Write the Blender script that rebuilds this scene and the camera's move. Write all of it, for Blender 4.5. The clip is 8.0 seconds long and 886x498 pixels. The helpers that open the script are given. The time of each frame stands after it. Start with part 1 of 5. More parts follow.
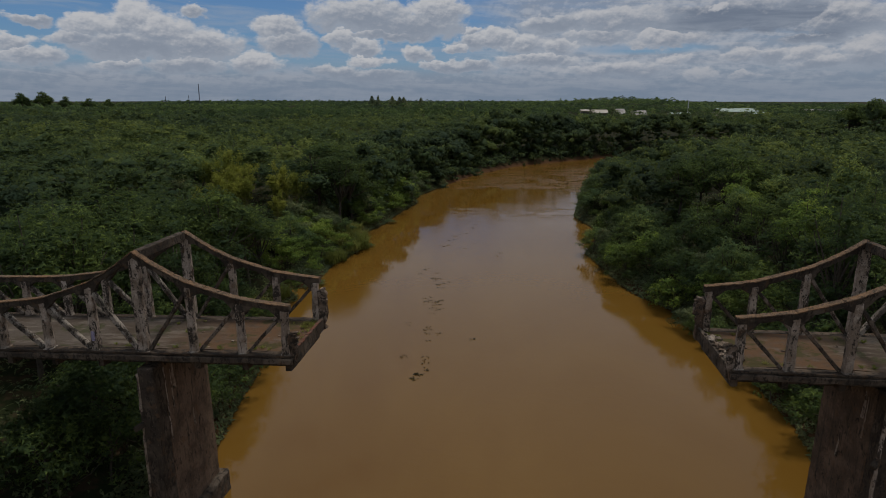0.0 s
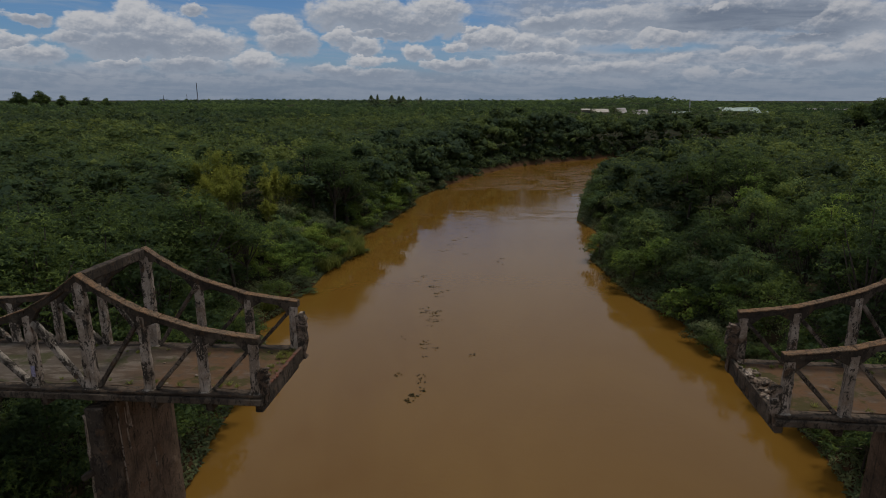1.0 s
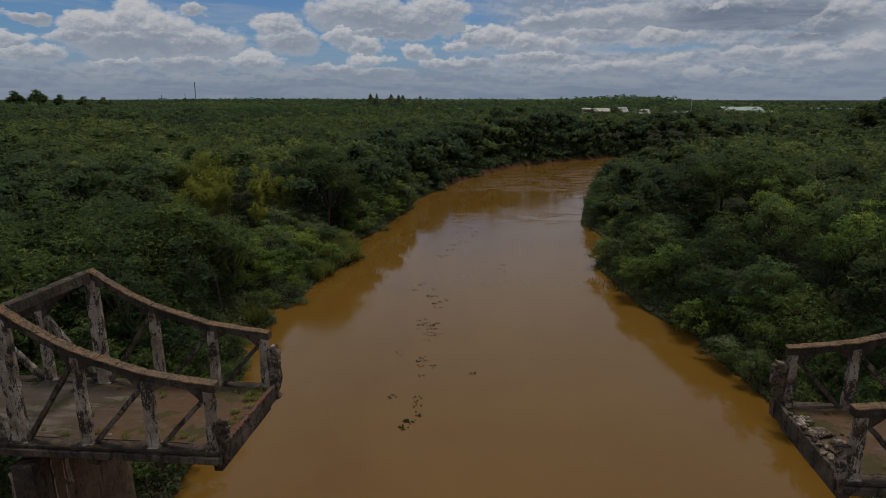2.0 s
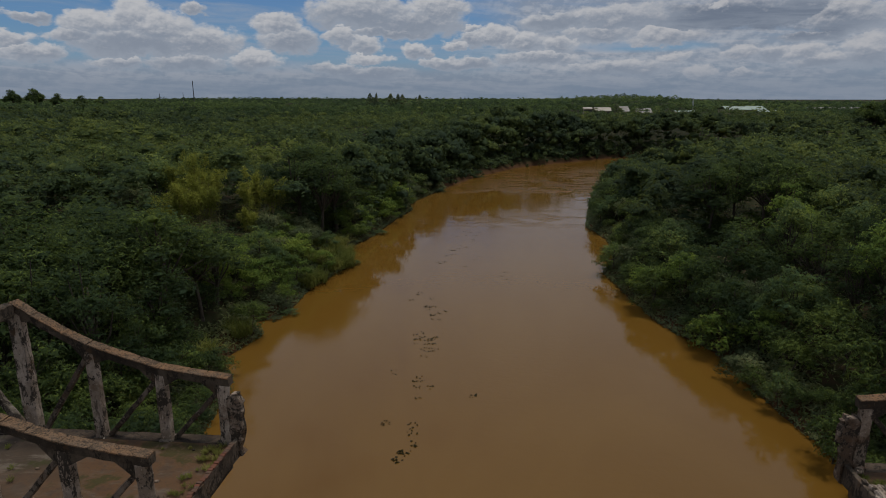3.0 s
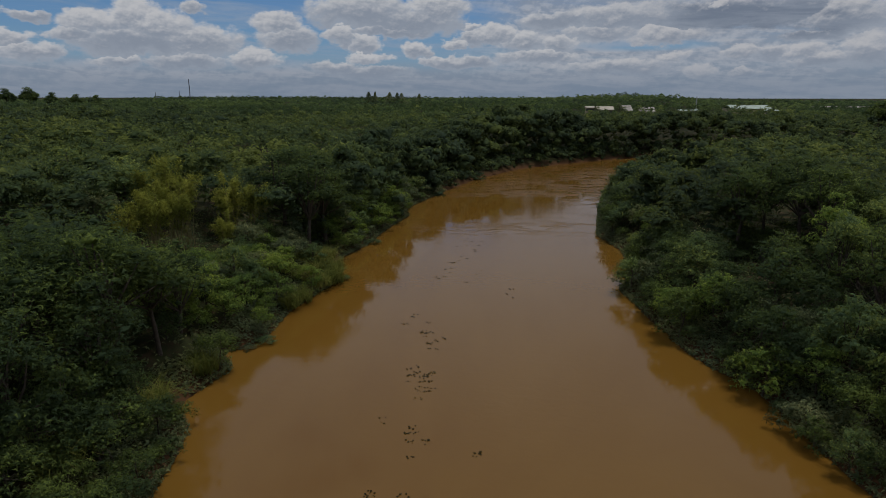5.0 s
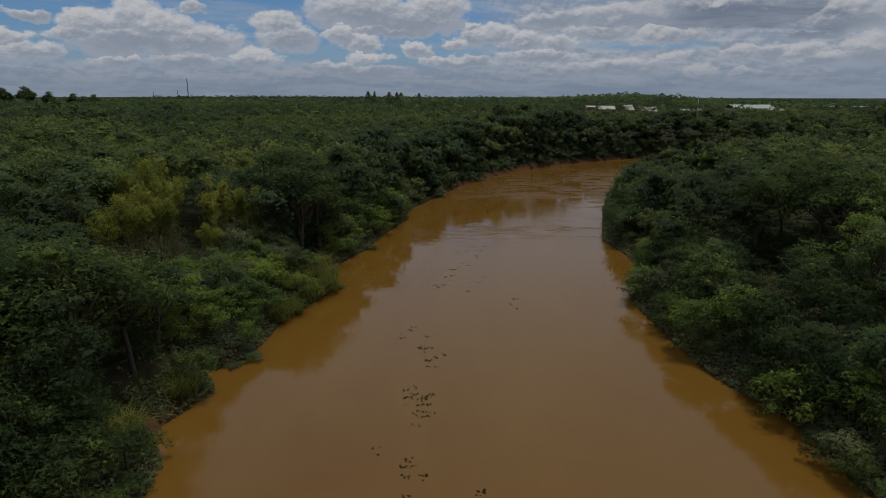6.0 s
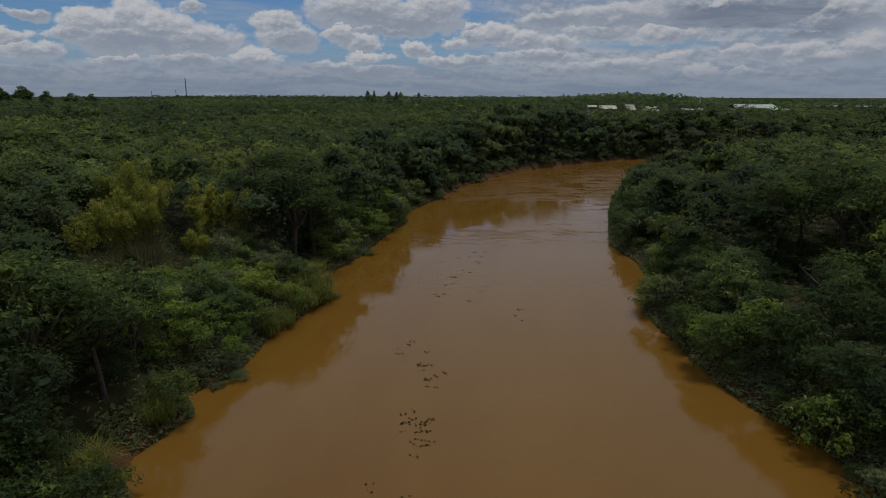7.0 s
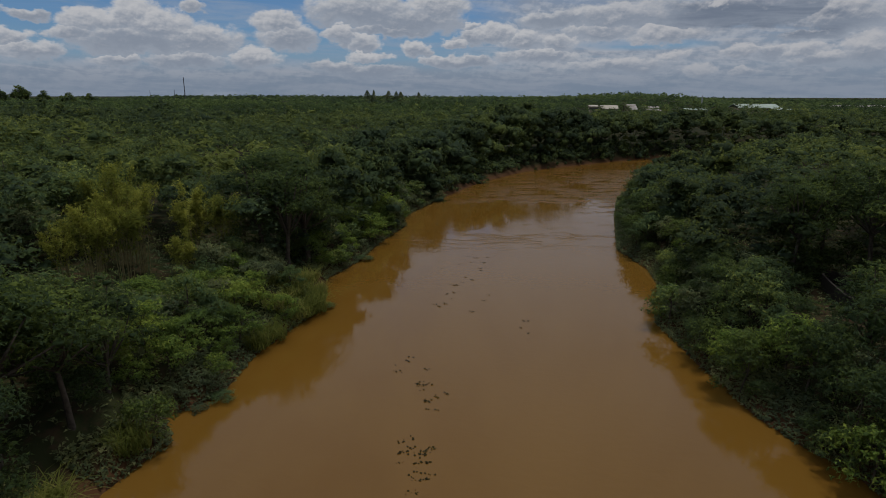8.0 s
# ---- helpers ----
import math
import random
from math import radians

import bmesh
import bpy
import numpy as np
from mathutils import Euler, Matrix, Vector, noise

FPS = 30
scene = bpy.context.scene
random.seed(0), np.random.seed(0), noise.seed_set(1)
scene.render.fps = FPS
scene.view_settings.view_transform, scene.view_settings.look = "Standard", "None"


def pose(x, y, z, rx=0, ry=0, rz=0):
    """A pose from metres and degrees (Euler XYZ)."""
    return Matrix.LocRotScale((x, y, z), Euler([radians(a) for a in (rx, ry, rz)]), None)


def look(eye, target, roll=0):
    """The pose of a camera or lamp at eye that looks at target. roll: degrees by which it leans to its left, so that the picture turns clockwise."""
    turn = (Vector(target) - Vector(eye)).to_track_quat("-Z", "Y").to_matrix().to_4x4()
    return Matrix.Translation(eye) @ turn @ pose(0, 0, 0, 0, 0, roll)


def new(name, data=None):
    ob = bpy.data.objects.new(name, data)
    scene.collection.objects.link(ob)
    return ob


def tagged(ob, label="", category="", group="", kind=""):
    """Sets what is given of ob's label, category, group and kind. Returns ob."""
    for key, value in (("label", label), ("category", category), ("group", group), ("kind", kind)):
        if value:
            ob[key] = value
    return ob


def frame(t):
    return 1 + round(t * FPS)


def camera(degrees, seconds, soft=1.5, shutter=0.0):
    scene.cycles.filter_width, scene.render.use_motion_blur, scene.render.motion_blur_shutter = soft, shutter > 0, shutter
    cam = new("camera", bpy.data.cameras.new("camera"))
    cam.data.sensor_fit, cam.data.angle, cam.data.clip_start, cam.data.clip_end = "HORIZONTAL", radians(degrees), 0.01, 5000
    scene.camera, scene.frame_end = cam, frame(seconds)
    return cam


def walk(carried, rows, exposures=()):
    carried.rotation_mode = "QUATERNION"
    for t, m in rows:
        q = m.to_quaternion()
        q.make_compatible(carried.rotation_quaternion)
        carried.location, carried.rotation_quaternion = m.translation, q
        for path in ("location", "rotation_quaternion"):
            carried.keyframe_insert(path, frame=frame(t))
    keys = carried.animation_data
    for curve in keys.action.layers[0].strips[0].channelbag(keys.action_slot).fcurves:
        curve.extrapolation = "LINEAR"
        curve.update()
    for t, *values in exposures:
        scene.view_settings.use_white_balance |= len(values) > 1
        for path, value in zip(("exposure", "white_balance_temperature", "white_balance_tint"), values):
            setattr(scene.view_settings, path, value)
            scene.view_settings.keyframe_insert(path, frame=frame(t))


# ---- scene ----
# The bridge runs along x, the river lies at z = 0, the flight goes along y.
cam = camera(72.0, 8.0, soft=0.9)
# seconds, x, y, z, yaw, pitch, roll
ROWS = [
    (0.0, -0.000, 0.000, 21.835, 6.312, -13.784, 0.002),
    (0.5, -0.121, 1.941, 21.810, 6.306, -13.825, 0.008),
    (1.0, -0.251, 3.908, 21.782, 6.301, -13.863, 0.014),
    (1.5, -0.390, 5.897, 21.750, 6.295, -13.899, 0.020),
    (2.0, -0.538, 7.901, 21.715, 6.289, -13.933, 0.027),
    (2.5, -0.696, 9.917, 21.676, 6.283, -13.965, 0.033),
    (3.0, -0.862, 11.939, 21.635, 6.277, -13.995, 0.039),
    (3.5, -1.037, 13.962, 21.589, 6.271, -14.022, 0.045),
    (4.0, -1.222, 15.981, 21.541, 6.265, -14.047, 0.052),
    (4.5, -1.415, 17.991, 21.489, 6.259, -14.071, 0.058),
    (5.0, -1.618, 19.987, 21.434, 6.253, -14.091, 0.064),
    (5.5, -1.829, 21.964, 21.375, 6.247, -14.110, 0.070),
    (6.0, -2.050, 23.917, 21.313, 6.242, -14.127, 0.077),
    (6.5, -2.280, 25.841, 21.248, 6.236, -14.141, 0.083),
    (7.0, -2.518, 27.731, 21.180, 6.230, -14.153, 0.089),
    (7.5, -2.766, 29.582, 21.108, 6.224, -14.163, 0.095),
    (8.0, -3.023, 31.389, 21.032, 6.218, -14.171, 0.102),
]
walk(cam, [(t, pose(x, y, z, 90 + pitch, 0, yaw) @ pose(0, 0, 0, 0, 0, roll)) for t, x, y, z, yaw, pitch, roll in ROWS])

# ---- world, sun, exposure ----
SUN_DIR = Vector((0.16, 0.14, 0.977)).normalized()
scene.view_settings.exposure = -0.32

world = bpy.data.worlds.new("sky")
scene.world = world
world.use_nodes = True
wt = world.node_tree
wt.nodes.clear()


class Nodes:
    """Short hand for building a node tree."""

    def __init__(self, tree):
        self.tree = tree

    def add(self, kind, **props):
        n = self.tree.nodes.new(kind)
        for k, v in props.items():
            setattr(n, k, v)
        return n

    def put(self, socket, value):
        if hasattr(value, "is_output"):
            self.tree.links.new(value, socket)
        else:
            socket.default_value = value

    def math(self, op, a, b=0.0, c=0.0, clamp=False):
        n = self.add("ShaderNodeMath", operation=op, use_clamp=clamp)
        for s, v in zip(n.inputs, (a, b, c)):
            self.put(s, v)
        return n.outputs[0]

    def vec(self, op, a, b=(0, 0, 0)):
        n = self.add("ShaderNodeVectorMath", operation=op)
        self.put(n.inputs[0], a)
        self.put(n.inputs[1], b)
        return n.outputs["Value"] if op in ("DOT_PRODUCT", "LENGTH", "DISTANCE") else n.outputs[0]

    def span(self, v, a, b, lo=0.0, hi=1.0, smooth=True):
        n = self.add("ShaderNodeMapRange", interpolation_type="SMOOTHSTEP" if smooth else "LINEAR")
        for s, x in zip(n.inputs, (v, a, b, lo, hi)):
            self.put(s, x)
        return n.outputs[0]

    def mix(self, fac, a, b, blend="MIX"):
        n = self.add("ShaderNodeMix", data_type="RGBA", blend_type=blend)
        self.put(n.inputs[0], fac)
        self.put(n.inputs[6], a)
        self.put(n.inputs[7], b)
        return n.outputs[2]

    def noise(self, vector, scale, detail=4.0, rough=0.55, distortion=0.0):
        n = self.add("ShaderNodeTexNoise")
        self.put(n.inputs["Vector"], vector)
        n.inputs["Scale"].default_value, n.inputs["Detail"].default_value = scale, detail
        n.inputs["Roughness"].default_value, n.inputs["Distortion"].default_value = rough, distortion
        return n.outputs[0]

    def join(self, x, y, z=0.0):
        n = self.add("ShaderNodeCombineXYZ")
        for s, v in zip(n.inputs, (x, y, z)):
            self.put(s, v)
        return n.outputs[0]

    def scaled(self, vector, s):
        return self.vec("MULTIPLY", vector, s)


def rgb(r, g, b):
    return (r, g, b, 1.0)


def sky_nodes():
    n = Nodes(wt)
    way = n.vec("NORMALIZE", n.add("ShaderNodeTexCoord").outputs["Generated"])
    sep = n.add("ShaderNodeSeparateXYZ")
    n.put(sep.inputs[0], way)
    x, y, z = sep.outputs
    # degrees to the right of the camera's axis, and degrees up
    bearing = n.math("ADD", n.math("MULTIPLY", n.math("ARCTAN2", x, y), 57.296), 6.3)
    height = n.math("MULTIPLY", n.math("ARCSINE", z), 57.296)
    # cumulus heaps fitted to the view: bearing, height, half width, half height, how bright
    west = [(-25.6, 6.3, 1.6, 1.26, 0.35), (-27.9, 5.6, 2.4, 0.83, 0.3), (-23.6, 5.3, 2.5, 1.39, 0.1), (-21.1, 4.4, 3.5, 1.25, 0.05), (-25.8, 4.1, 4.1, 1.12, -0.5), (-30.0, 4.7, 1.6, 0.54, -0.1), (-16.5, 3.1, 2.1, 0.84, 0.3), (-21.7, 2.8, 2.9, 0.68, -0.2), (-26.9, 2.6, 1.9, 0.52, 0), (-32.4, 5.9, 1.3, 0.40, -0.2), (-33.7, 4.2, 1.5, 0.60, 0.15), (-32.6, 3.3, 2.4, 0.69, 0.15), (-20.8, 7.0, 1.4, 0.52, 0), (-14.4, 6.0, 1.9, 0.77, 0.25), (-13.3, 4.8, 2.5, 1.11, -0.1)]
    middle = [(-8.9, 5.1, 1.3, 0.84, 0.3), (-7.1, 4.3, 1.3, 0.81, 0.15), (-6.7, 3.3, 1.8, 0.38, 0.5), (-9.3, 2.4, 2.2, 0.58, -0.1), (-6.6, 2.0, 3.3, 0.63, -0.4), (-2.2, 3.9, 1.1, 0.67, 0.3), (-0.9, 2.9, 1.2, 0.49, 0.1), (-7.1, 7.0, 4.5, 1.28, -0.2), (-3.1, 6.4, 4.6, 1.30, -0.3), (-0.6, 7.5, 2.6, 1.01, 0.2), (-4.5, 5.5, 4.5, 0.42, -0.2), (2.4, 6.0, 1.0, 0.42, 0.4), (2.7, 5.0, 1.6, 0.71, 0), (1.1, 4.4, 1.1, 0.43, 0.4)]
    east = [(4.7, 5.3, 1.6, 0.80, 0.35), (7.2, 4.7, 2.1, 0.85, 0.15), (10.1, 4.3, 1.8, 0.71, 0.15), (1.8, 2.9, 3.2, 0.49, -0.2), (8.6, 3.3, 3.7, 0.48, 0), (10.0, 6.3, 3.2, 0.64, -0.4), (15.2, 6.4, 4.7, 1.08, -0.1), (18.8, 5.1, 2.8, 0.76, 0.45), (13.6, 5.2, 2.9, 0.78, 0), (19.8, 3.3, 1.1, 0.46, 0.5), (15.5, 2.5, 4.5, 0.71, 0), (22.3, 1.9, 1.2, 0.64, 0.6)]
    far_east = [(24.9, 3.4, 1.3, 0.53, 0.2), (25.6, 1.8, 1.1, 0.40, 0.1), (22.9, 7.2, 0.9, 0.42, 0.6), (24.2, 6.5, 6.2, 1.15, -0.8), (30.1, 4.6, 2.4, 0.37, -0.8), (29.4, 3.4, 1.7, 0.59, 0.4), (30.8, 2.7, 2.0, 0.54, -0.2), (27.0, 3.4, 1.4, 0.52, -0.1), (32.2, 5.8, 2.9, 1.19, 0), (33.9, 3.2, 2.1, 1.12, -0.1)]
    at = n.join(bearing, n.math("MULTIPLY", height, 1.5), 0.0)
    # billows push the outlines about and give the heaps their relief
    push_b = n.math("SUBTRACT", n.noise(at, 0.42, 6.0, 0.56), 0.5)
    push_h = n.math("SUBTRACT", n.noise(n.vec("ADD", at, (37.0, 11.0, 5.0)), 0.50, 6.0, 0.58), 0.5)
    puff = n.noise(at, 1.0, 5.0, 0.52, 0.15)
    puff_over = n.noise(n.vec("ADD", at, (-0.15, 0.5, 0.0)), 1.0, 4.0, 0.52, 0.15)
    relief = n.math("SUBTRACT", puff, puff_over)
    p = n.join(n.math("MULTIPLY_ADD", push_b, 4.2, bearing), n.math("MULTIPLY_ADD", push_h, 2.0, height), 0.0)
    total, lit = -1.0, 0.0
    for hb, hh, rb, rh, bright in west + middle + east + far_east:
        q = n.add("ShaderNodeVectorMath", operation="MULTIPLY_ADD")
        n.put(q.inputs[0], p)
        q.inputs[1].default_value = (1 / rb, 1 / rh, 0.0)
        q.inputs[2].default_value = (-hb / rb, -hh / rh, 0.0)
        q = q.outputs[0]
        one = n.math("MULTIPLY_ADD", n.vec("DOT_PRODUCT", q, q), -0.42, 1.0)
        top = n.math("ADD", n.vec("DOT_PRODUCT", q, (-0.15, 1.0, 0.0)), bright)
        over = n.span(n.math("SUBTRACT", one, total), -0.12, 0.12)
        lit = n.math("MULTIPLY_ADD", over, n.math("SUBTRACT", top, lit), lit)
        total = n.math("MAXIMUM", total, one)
    # the rest of the sky, outside the camera's view, is broken cloud as well
    aloft = n.math("MULTIPLY", n.span(height, 9.0, 15.0), n.math("MULTIPLY", n.noise(at, 0.09, 4.0, 0.55, 0.3), 1.25))
    aside = n.math("MULTIPLY", n.span(n.math("ABSOLUTE", bearing), 36.0, 46.0), n.math("MULTIPLY", n.noise(at, 0.16, 4.0, 0.55, 0.3), 1.2))
    heap = n.math("MAXIMUM", n.math("MAXIMUM", n.math("MAXIMUM", total, 0.0), aloft), aside)
    heap = n.math("ADD", heap, n.math("MULTIPLY", n.math("SUBTRACT", puff, 0.5), 0.55))
    amount = n.span(heap, 0.26, 0.68)
    thick = n.span(heap, 0.45, 1.05)
    fine = n.math("SUBTRACT", n.noise(at, 2.6, 4.0, 0.55), n.noise(n.vec("ADD", at, (-0.06, 0.2, 0.0)), 2.6, 4.0, 0.55))
    lit = n.math("ADD", lit, n.math("MULTIPLY_ADD", relief, 2.0, n.math("MULTIPLY", fine, 0.8)))
    lit = n.span(n.math("ADD", lit, n.math("MULTIPLY", thick, -0.25)), -0.75, 1.2)
    east_side = n.span(bearing, 4.0, 22.0)
    sky = n.add("ShaderNodeTexSky", sky_type="NISHITA", sun_disc=False)
    sky.sun_elevation = math.asin(SUN_DIR.z)
    sky.sun_rotation = math.atan2(SUN_DIR.x, SUN_DIR.y)
    sky.dust_density, sky.altitude = 0.5, 50.0
    blue = n.mix(1.0, sky.outputs[0], rgb(0.038, 0.056, 0.082), "MULTIPLY")
    # a thin sheet in long streaks, closed towards the east and near the ground
    streak = n.noise(n.join(n.math("MULTIPLY", bearing, 0.10), n.math("MULTIPLY_ADD", bearing, 0.035, n.math("MULTIPLY", height, 0.75)), 3.0), 1.5, 6.0, 0.62, 0.5)
    veil = n.math("ADD", n.span(streak, 0.44, 0.72, 0.0, 0.5), n.span(height, 5.6, 2.2, 0.0, 0.5), clamp=True)
    blue = n.mix(veil, blue, rgb(0.255, 0.350, 0.49))
    gap_b = n.math("DIVIDE", n.math("SUBTRACT", bearing, 17.0), 7.0)
    gap_h = n.math("DIVIDE", n.math("SUBTRACT", height, 4.2), 0.55)
    gap = n.math("SUBTRACT", 1.0, n.math("ADD", n.math("MULTIPLY", gap_b, gap_b), n.math("MULTIPLY", gap_h, gap_h)), clamp=True)
    sheet = n.math("MAXIMUM", n.span(bearing, 0.0, 9.0, 0.0, 0.9), n.span(height, 3.4, 1.6, 0.0, 0.9))
    sheet = n.math("SUBTRACT", n.math("ADD", sheet, n.math("MULTIPLY", n.math("SUBTRACT", streak, 0.5), 0.9)), n.math("MULTIPLY", gap, 0.9), clamp=True)
    sheet_tone = n.mix(n.span(n.math("ADD", streak, n.math("MULTIPLY", relief, 0.8)), 0.34, 0.66), rgb(0.285, 0.33, 0.41), rgb(0.42, 0.45, 0.51))
    back_tone = n.mix(sheet, blue, sheet_tone)
    shade = n.mix(thick, rgb(0.36, 0.405, 0.48), rgb(0.275, 0.318, 0.395))
    heavy = n.math("MULTIPLY", n.span(n.math("ABSOLUTE", n.math("SUBTRACT", bearing, 26.0)), 9.5, 4.0), n.math("MULTIPLY", n.span(height, 3.9, 5.0), n.span(height, 8.4, 7.0)))
    shade = n.mix(n.math("MULTIPLY", heavy, n.span(streak, 0.34, 0.62, 0.85, 0.4)), shade, rgb(0.165, 0.205, 0.28))
    white = n.mix(east_side, rgb(0.575, 0.585, 0.615), rgb(0.52, 0.53, 0.565))
    cloud = n.mix(lit, shade, white)
    haze = n.span(height, 3.4, 0.5, 0.0, 0.85)
    mist = n.mix(n.span(streak, 0.36, 0.64), rgb(0.203, 0.262, 0.352), rgb(0.248, 0.300, 0.385))
    tone = n.mix(haze, n.mix(amount, back_tone, cloud), mist)
    back = n.add("ShaderNodeBackground")
    n.put(back.inputs[0], tone)
    back.inputs[1].default_value = 1.0
    n.put(n.add("ShaderNodeOutputWorld").inputs[0], back.outputs[0])


sky_nodes()

sun = new("sun", bpy.data.lights.new("sun", "SUN"))
sun.data.energy, sun.data.angle, sun.data.color = 2.0, radians(9.0), (1.0, 0.95, 0.86)
sun.matrix_world = look(SUN_DIR * 200, (0, 0, 0))


# ---- materials ----
def material(name):
    m = bpy.data.materials.new(name)
    m.use_nodes = True
    m.node_tree.nodes.clear()
    return m, Nodes(m.node_tree)


def finish(n, color, rough, bump=None, strength=0.3, distance=0.05, specular=0.5, metallic=0.0):
    p = n.add("ShaderNodeBsdfPrincipled")
    n.put(p.inputs["Base Color"], color)
    n.put(p.inputs["Roughness"], rough)
    p.inputs["Specular IOR Level"].default_value = specular
    p.inputs["Metallic"].default_value = metallic
    if bump is not None:
        b = n.add("ShaderNodeBump")
        b.inputs["Strength"].default_value, b.inputs["Distance"].default_value = strength, distance
        n.put(b.inputs["Height"], bump)
        n.put(p.inputs["Normal"], b.outputs[0])
    n.put(n.add("ShaderNodeOutputMaterial").inputs[0], p.outputs[0])
    return p


def ground_place(n):
    return n.add("ShaderNodeNewGeometry").outputs["Position"]


def concrete(name, light, dark, flake=0.5, streak=True):
    """Old concrete; flake: how much of the pale skin has gone dark."""
    m, n = material(name)
    at = ground_place(n)
    big = n.noise(at, 0.9, 5.0, 0.65)
    fine = n.noise(at, 9.0, 5.0, 0.7)
    skin = n.noise(n.scaled(at, (1.0, 1.0, 0.45 if streak else 1.0)), 3.4, 6.0, 0.68, 0.5)
    down = n.noise(n.scaled(at, (6.0, 6.0, 0.5 if streak else 6.0)), 1.0, 5.0, 0.7)
    own = n.add("ShaderNodeObjectInfo").outputs["Random"]
    c = n.mix(n.span(n.math("ADD", big, n.math("MULTIPLY", own, 0.12)), 0.40, 0.66), light, dark)
    c = n.mix(n.span(down, 0.55, 0.66, 0.0, 0.8), c, rgb(0.050, 0.040, 0.031))
    chip = n.noise(n.scaled(at, (1.0, 1.0, 0.55 if streak else 1.0)), 15.0, 5.0, 0.7, 0.4)
    gone = n.span(n.math("ADD", skin, n.math("ADD", n.math("MULTIPLY", n.math("SUBTRACT", fine, 0.5), 0.35), n.math("MULTIPLY", n.math("SUBTRACT", chip, 0.5), 0.45))), 0.69 - 0.26 * flake, 0.72 - 0.26 * flake)
    c = n.mix(n.math("MULTIPLY", gone, 0.9), c, rgb(0.034, 0.028, 0.022))
    c = n.mix(n.span(fine, 0.57, 0.68, 0.0, 0.7), c, rgb(0.055, 0.044, 0.034))
    c = n.mix(n.span(chip, 0.60, 0.66, 0.0, 0.75), c, tuple(min(v * 1.35, 0.7) for v in light[:3]) + (1.0,))
    c = n.mix(n.span(chip, 0.40, 0.34, 0.0, 0.7), c, rgb(0.05, 0.038, 0.028))
    c = n.mix(n.span(n.noise(at, 2.1, 4.0, 0.6), 0.56, 0.68, 0.0, 0.45), c, rgb(0.15, 0.082, 0.042))
    relief = n.math("SUBTRACT", n.math("ADD", fine, n.math("MULTIPLY", big, 2.0)), n.math("MULTIPLY", gone, 0.8))
    relief = n.math("ADD", relief, n.math("MULTIPLY", chip, 0.8))
    finish(n, c, 0.92, relief, 0.8, 0.05, 0.15)
    return m


POST = concrete("weathered_concrete_pale", rgb(0.49, 0.40, 0.325), rgb(0.25, 0.19, 0.142), 0.62)
BEAM = concrete("weathered_concrete_dark", rgb(0.150, 0.115, 0.086), rgb(0.068, 0.052, 0.039), 0.62)
CHORD = concrete("blackened_concrete", rgb(0.125, 0.0975, 0.0725), rgb(0.0525, 0.04, 0.03), 0.62)
KERB = concrete("dirty_concrete", rgb(0.115, 0.084, 0.060), rgb(0.050, 0.036, 0.026), 0.58, False)
BRACE = concrete("stained_concrete", rgb(0.408, 0.348, 0.288), rgb(0.144, 0.1176, 0.0936), 0.72)
STRUT = concrete("dark_brown_concrete", rgb(0.24, 0.19, 0.15), rgb(0.095, 0.072, 0.054), 0.66)
PIER = concrete("pier_concrete", rgb(0.185, 0.125, 0.085), rgb(0.095, 0.066, 0.046), 0.34)
RUBBLE = concrete("broken_concrete", rgb(0.35, 0.275, 0.215), rgb(0.125, 0.085, 0.058), 0.70, False)


def cap_material():
    m, n = material("lichen_covered_concrete")
    at = ground_place(n)
    fine = n.noise(at, 7.0, 5.0, 0.7)
    big = n.noise(at, 1.3, 4.0, 0.6)
    own = n.add("ShaderNodeObjectInfo").outputs["Random"]
    c = n.mix(n.span(big, 0.35, 0.65), rgb(0.2438, 0.135, 0.06875), rgb(0.1562, 0.1075, 0.07125))
    c = n.mix(n.span(own, 0.0, 1.0, 0.0, 0.22), c, rgb(0.17, 0.14, 0.11))
    c = n.mix(n.span(n.noise(at, 3.2, 5.0, 0.7), 0.48, 0.62, 0.0, 0.75), c, rgb(0.06, 0.046, 0.034))
    c = n.mix(n.span(fine, 0.50, 0.64, 0.0, 0.85), c, rgb(0.040, 0.032, 0.025))
    speck = n.noise(at, 24.0, 4.0, 0.7)
    c = n.mix(n.span(speck, 0.54, 0.62, 0.0, 0.8), c, rgb(0.26, 0.155, 0.085))
    c = n.mix(n.span(speck, 0.46, 0.38, 0.0, 0.85), c, rgb(0.030, 0.023, 0.017))
    finish(n, c, 0.95, n.math("ADD", fine, speck), 0.9, 0.04, 0.15)
    return m


CAP = cap_material()


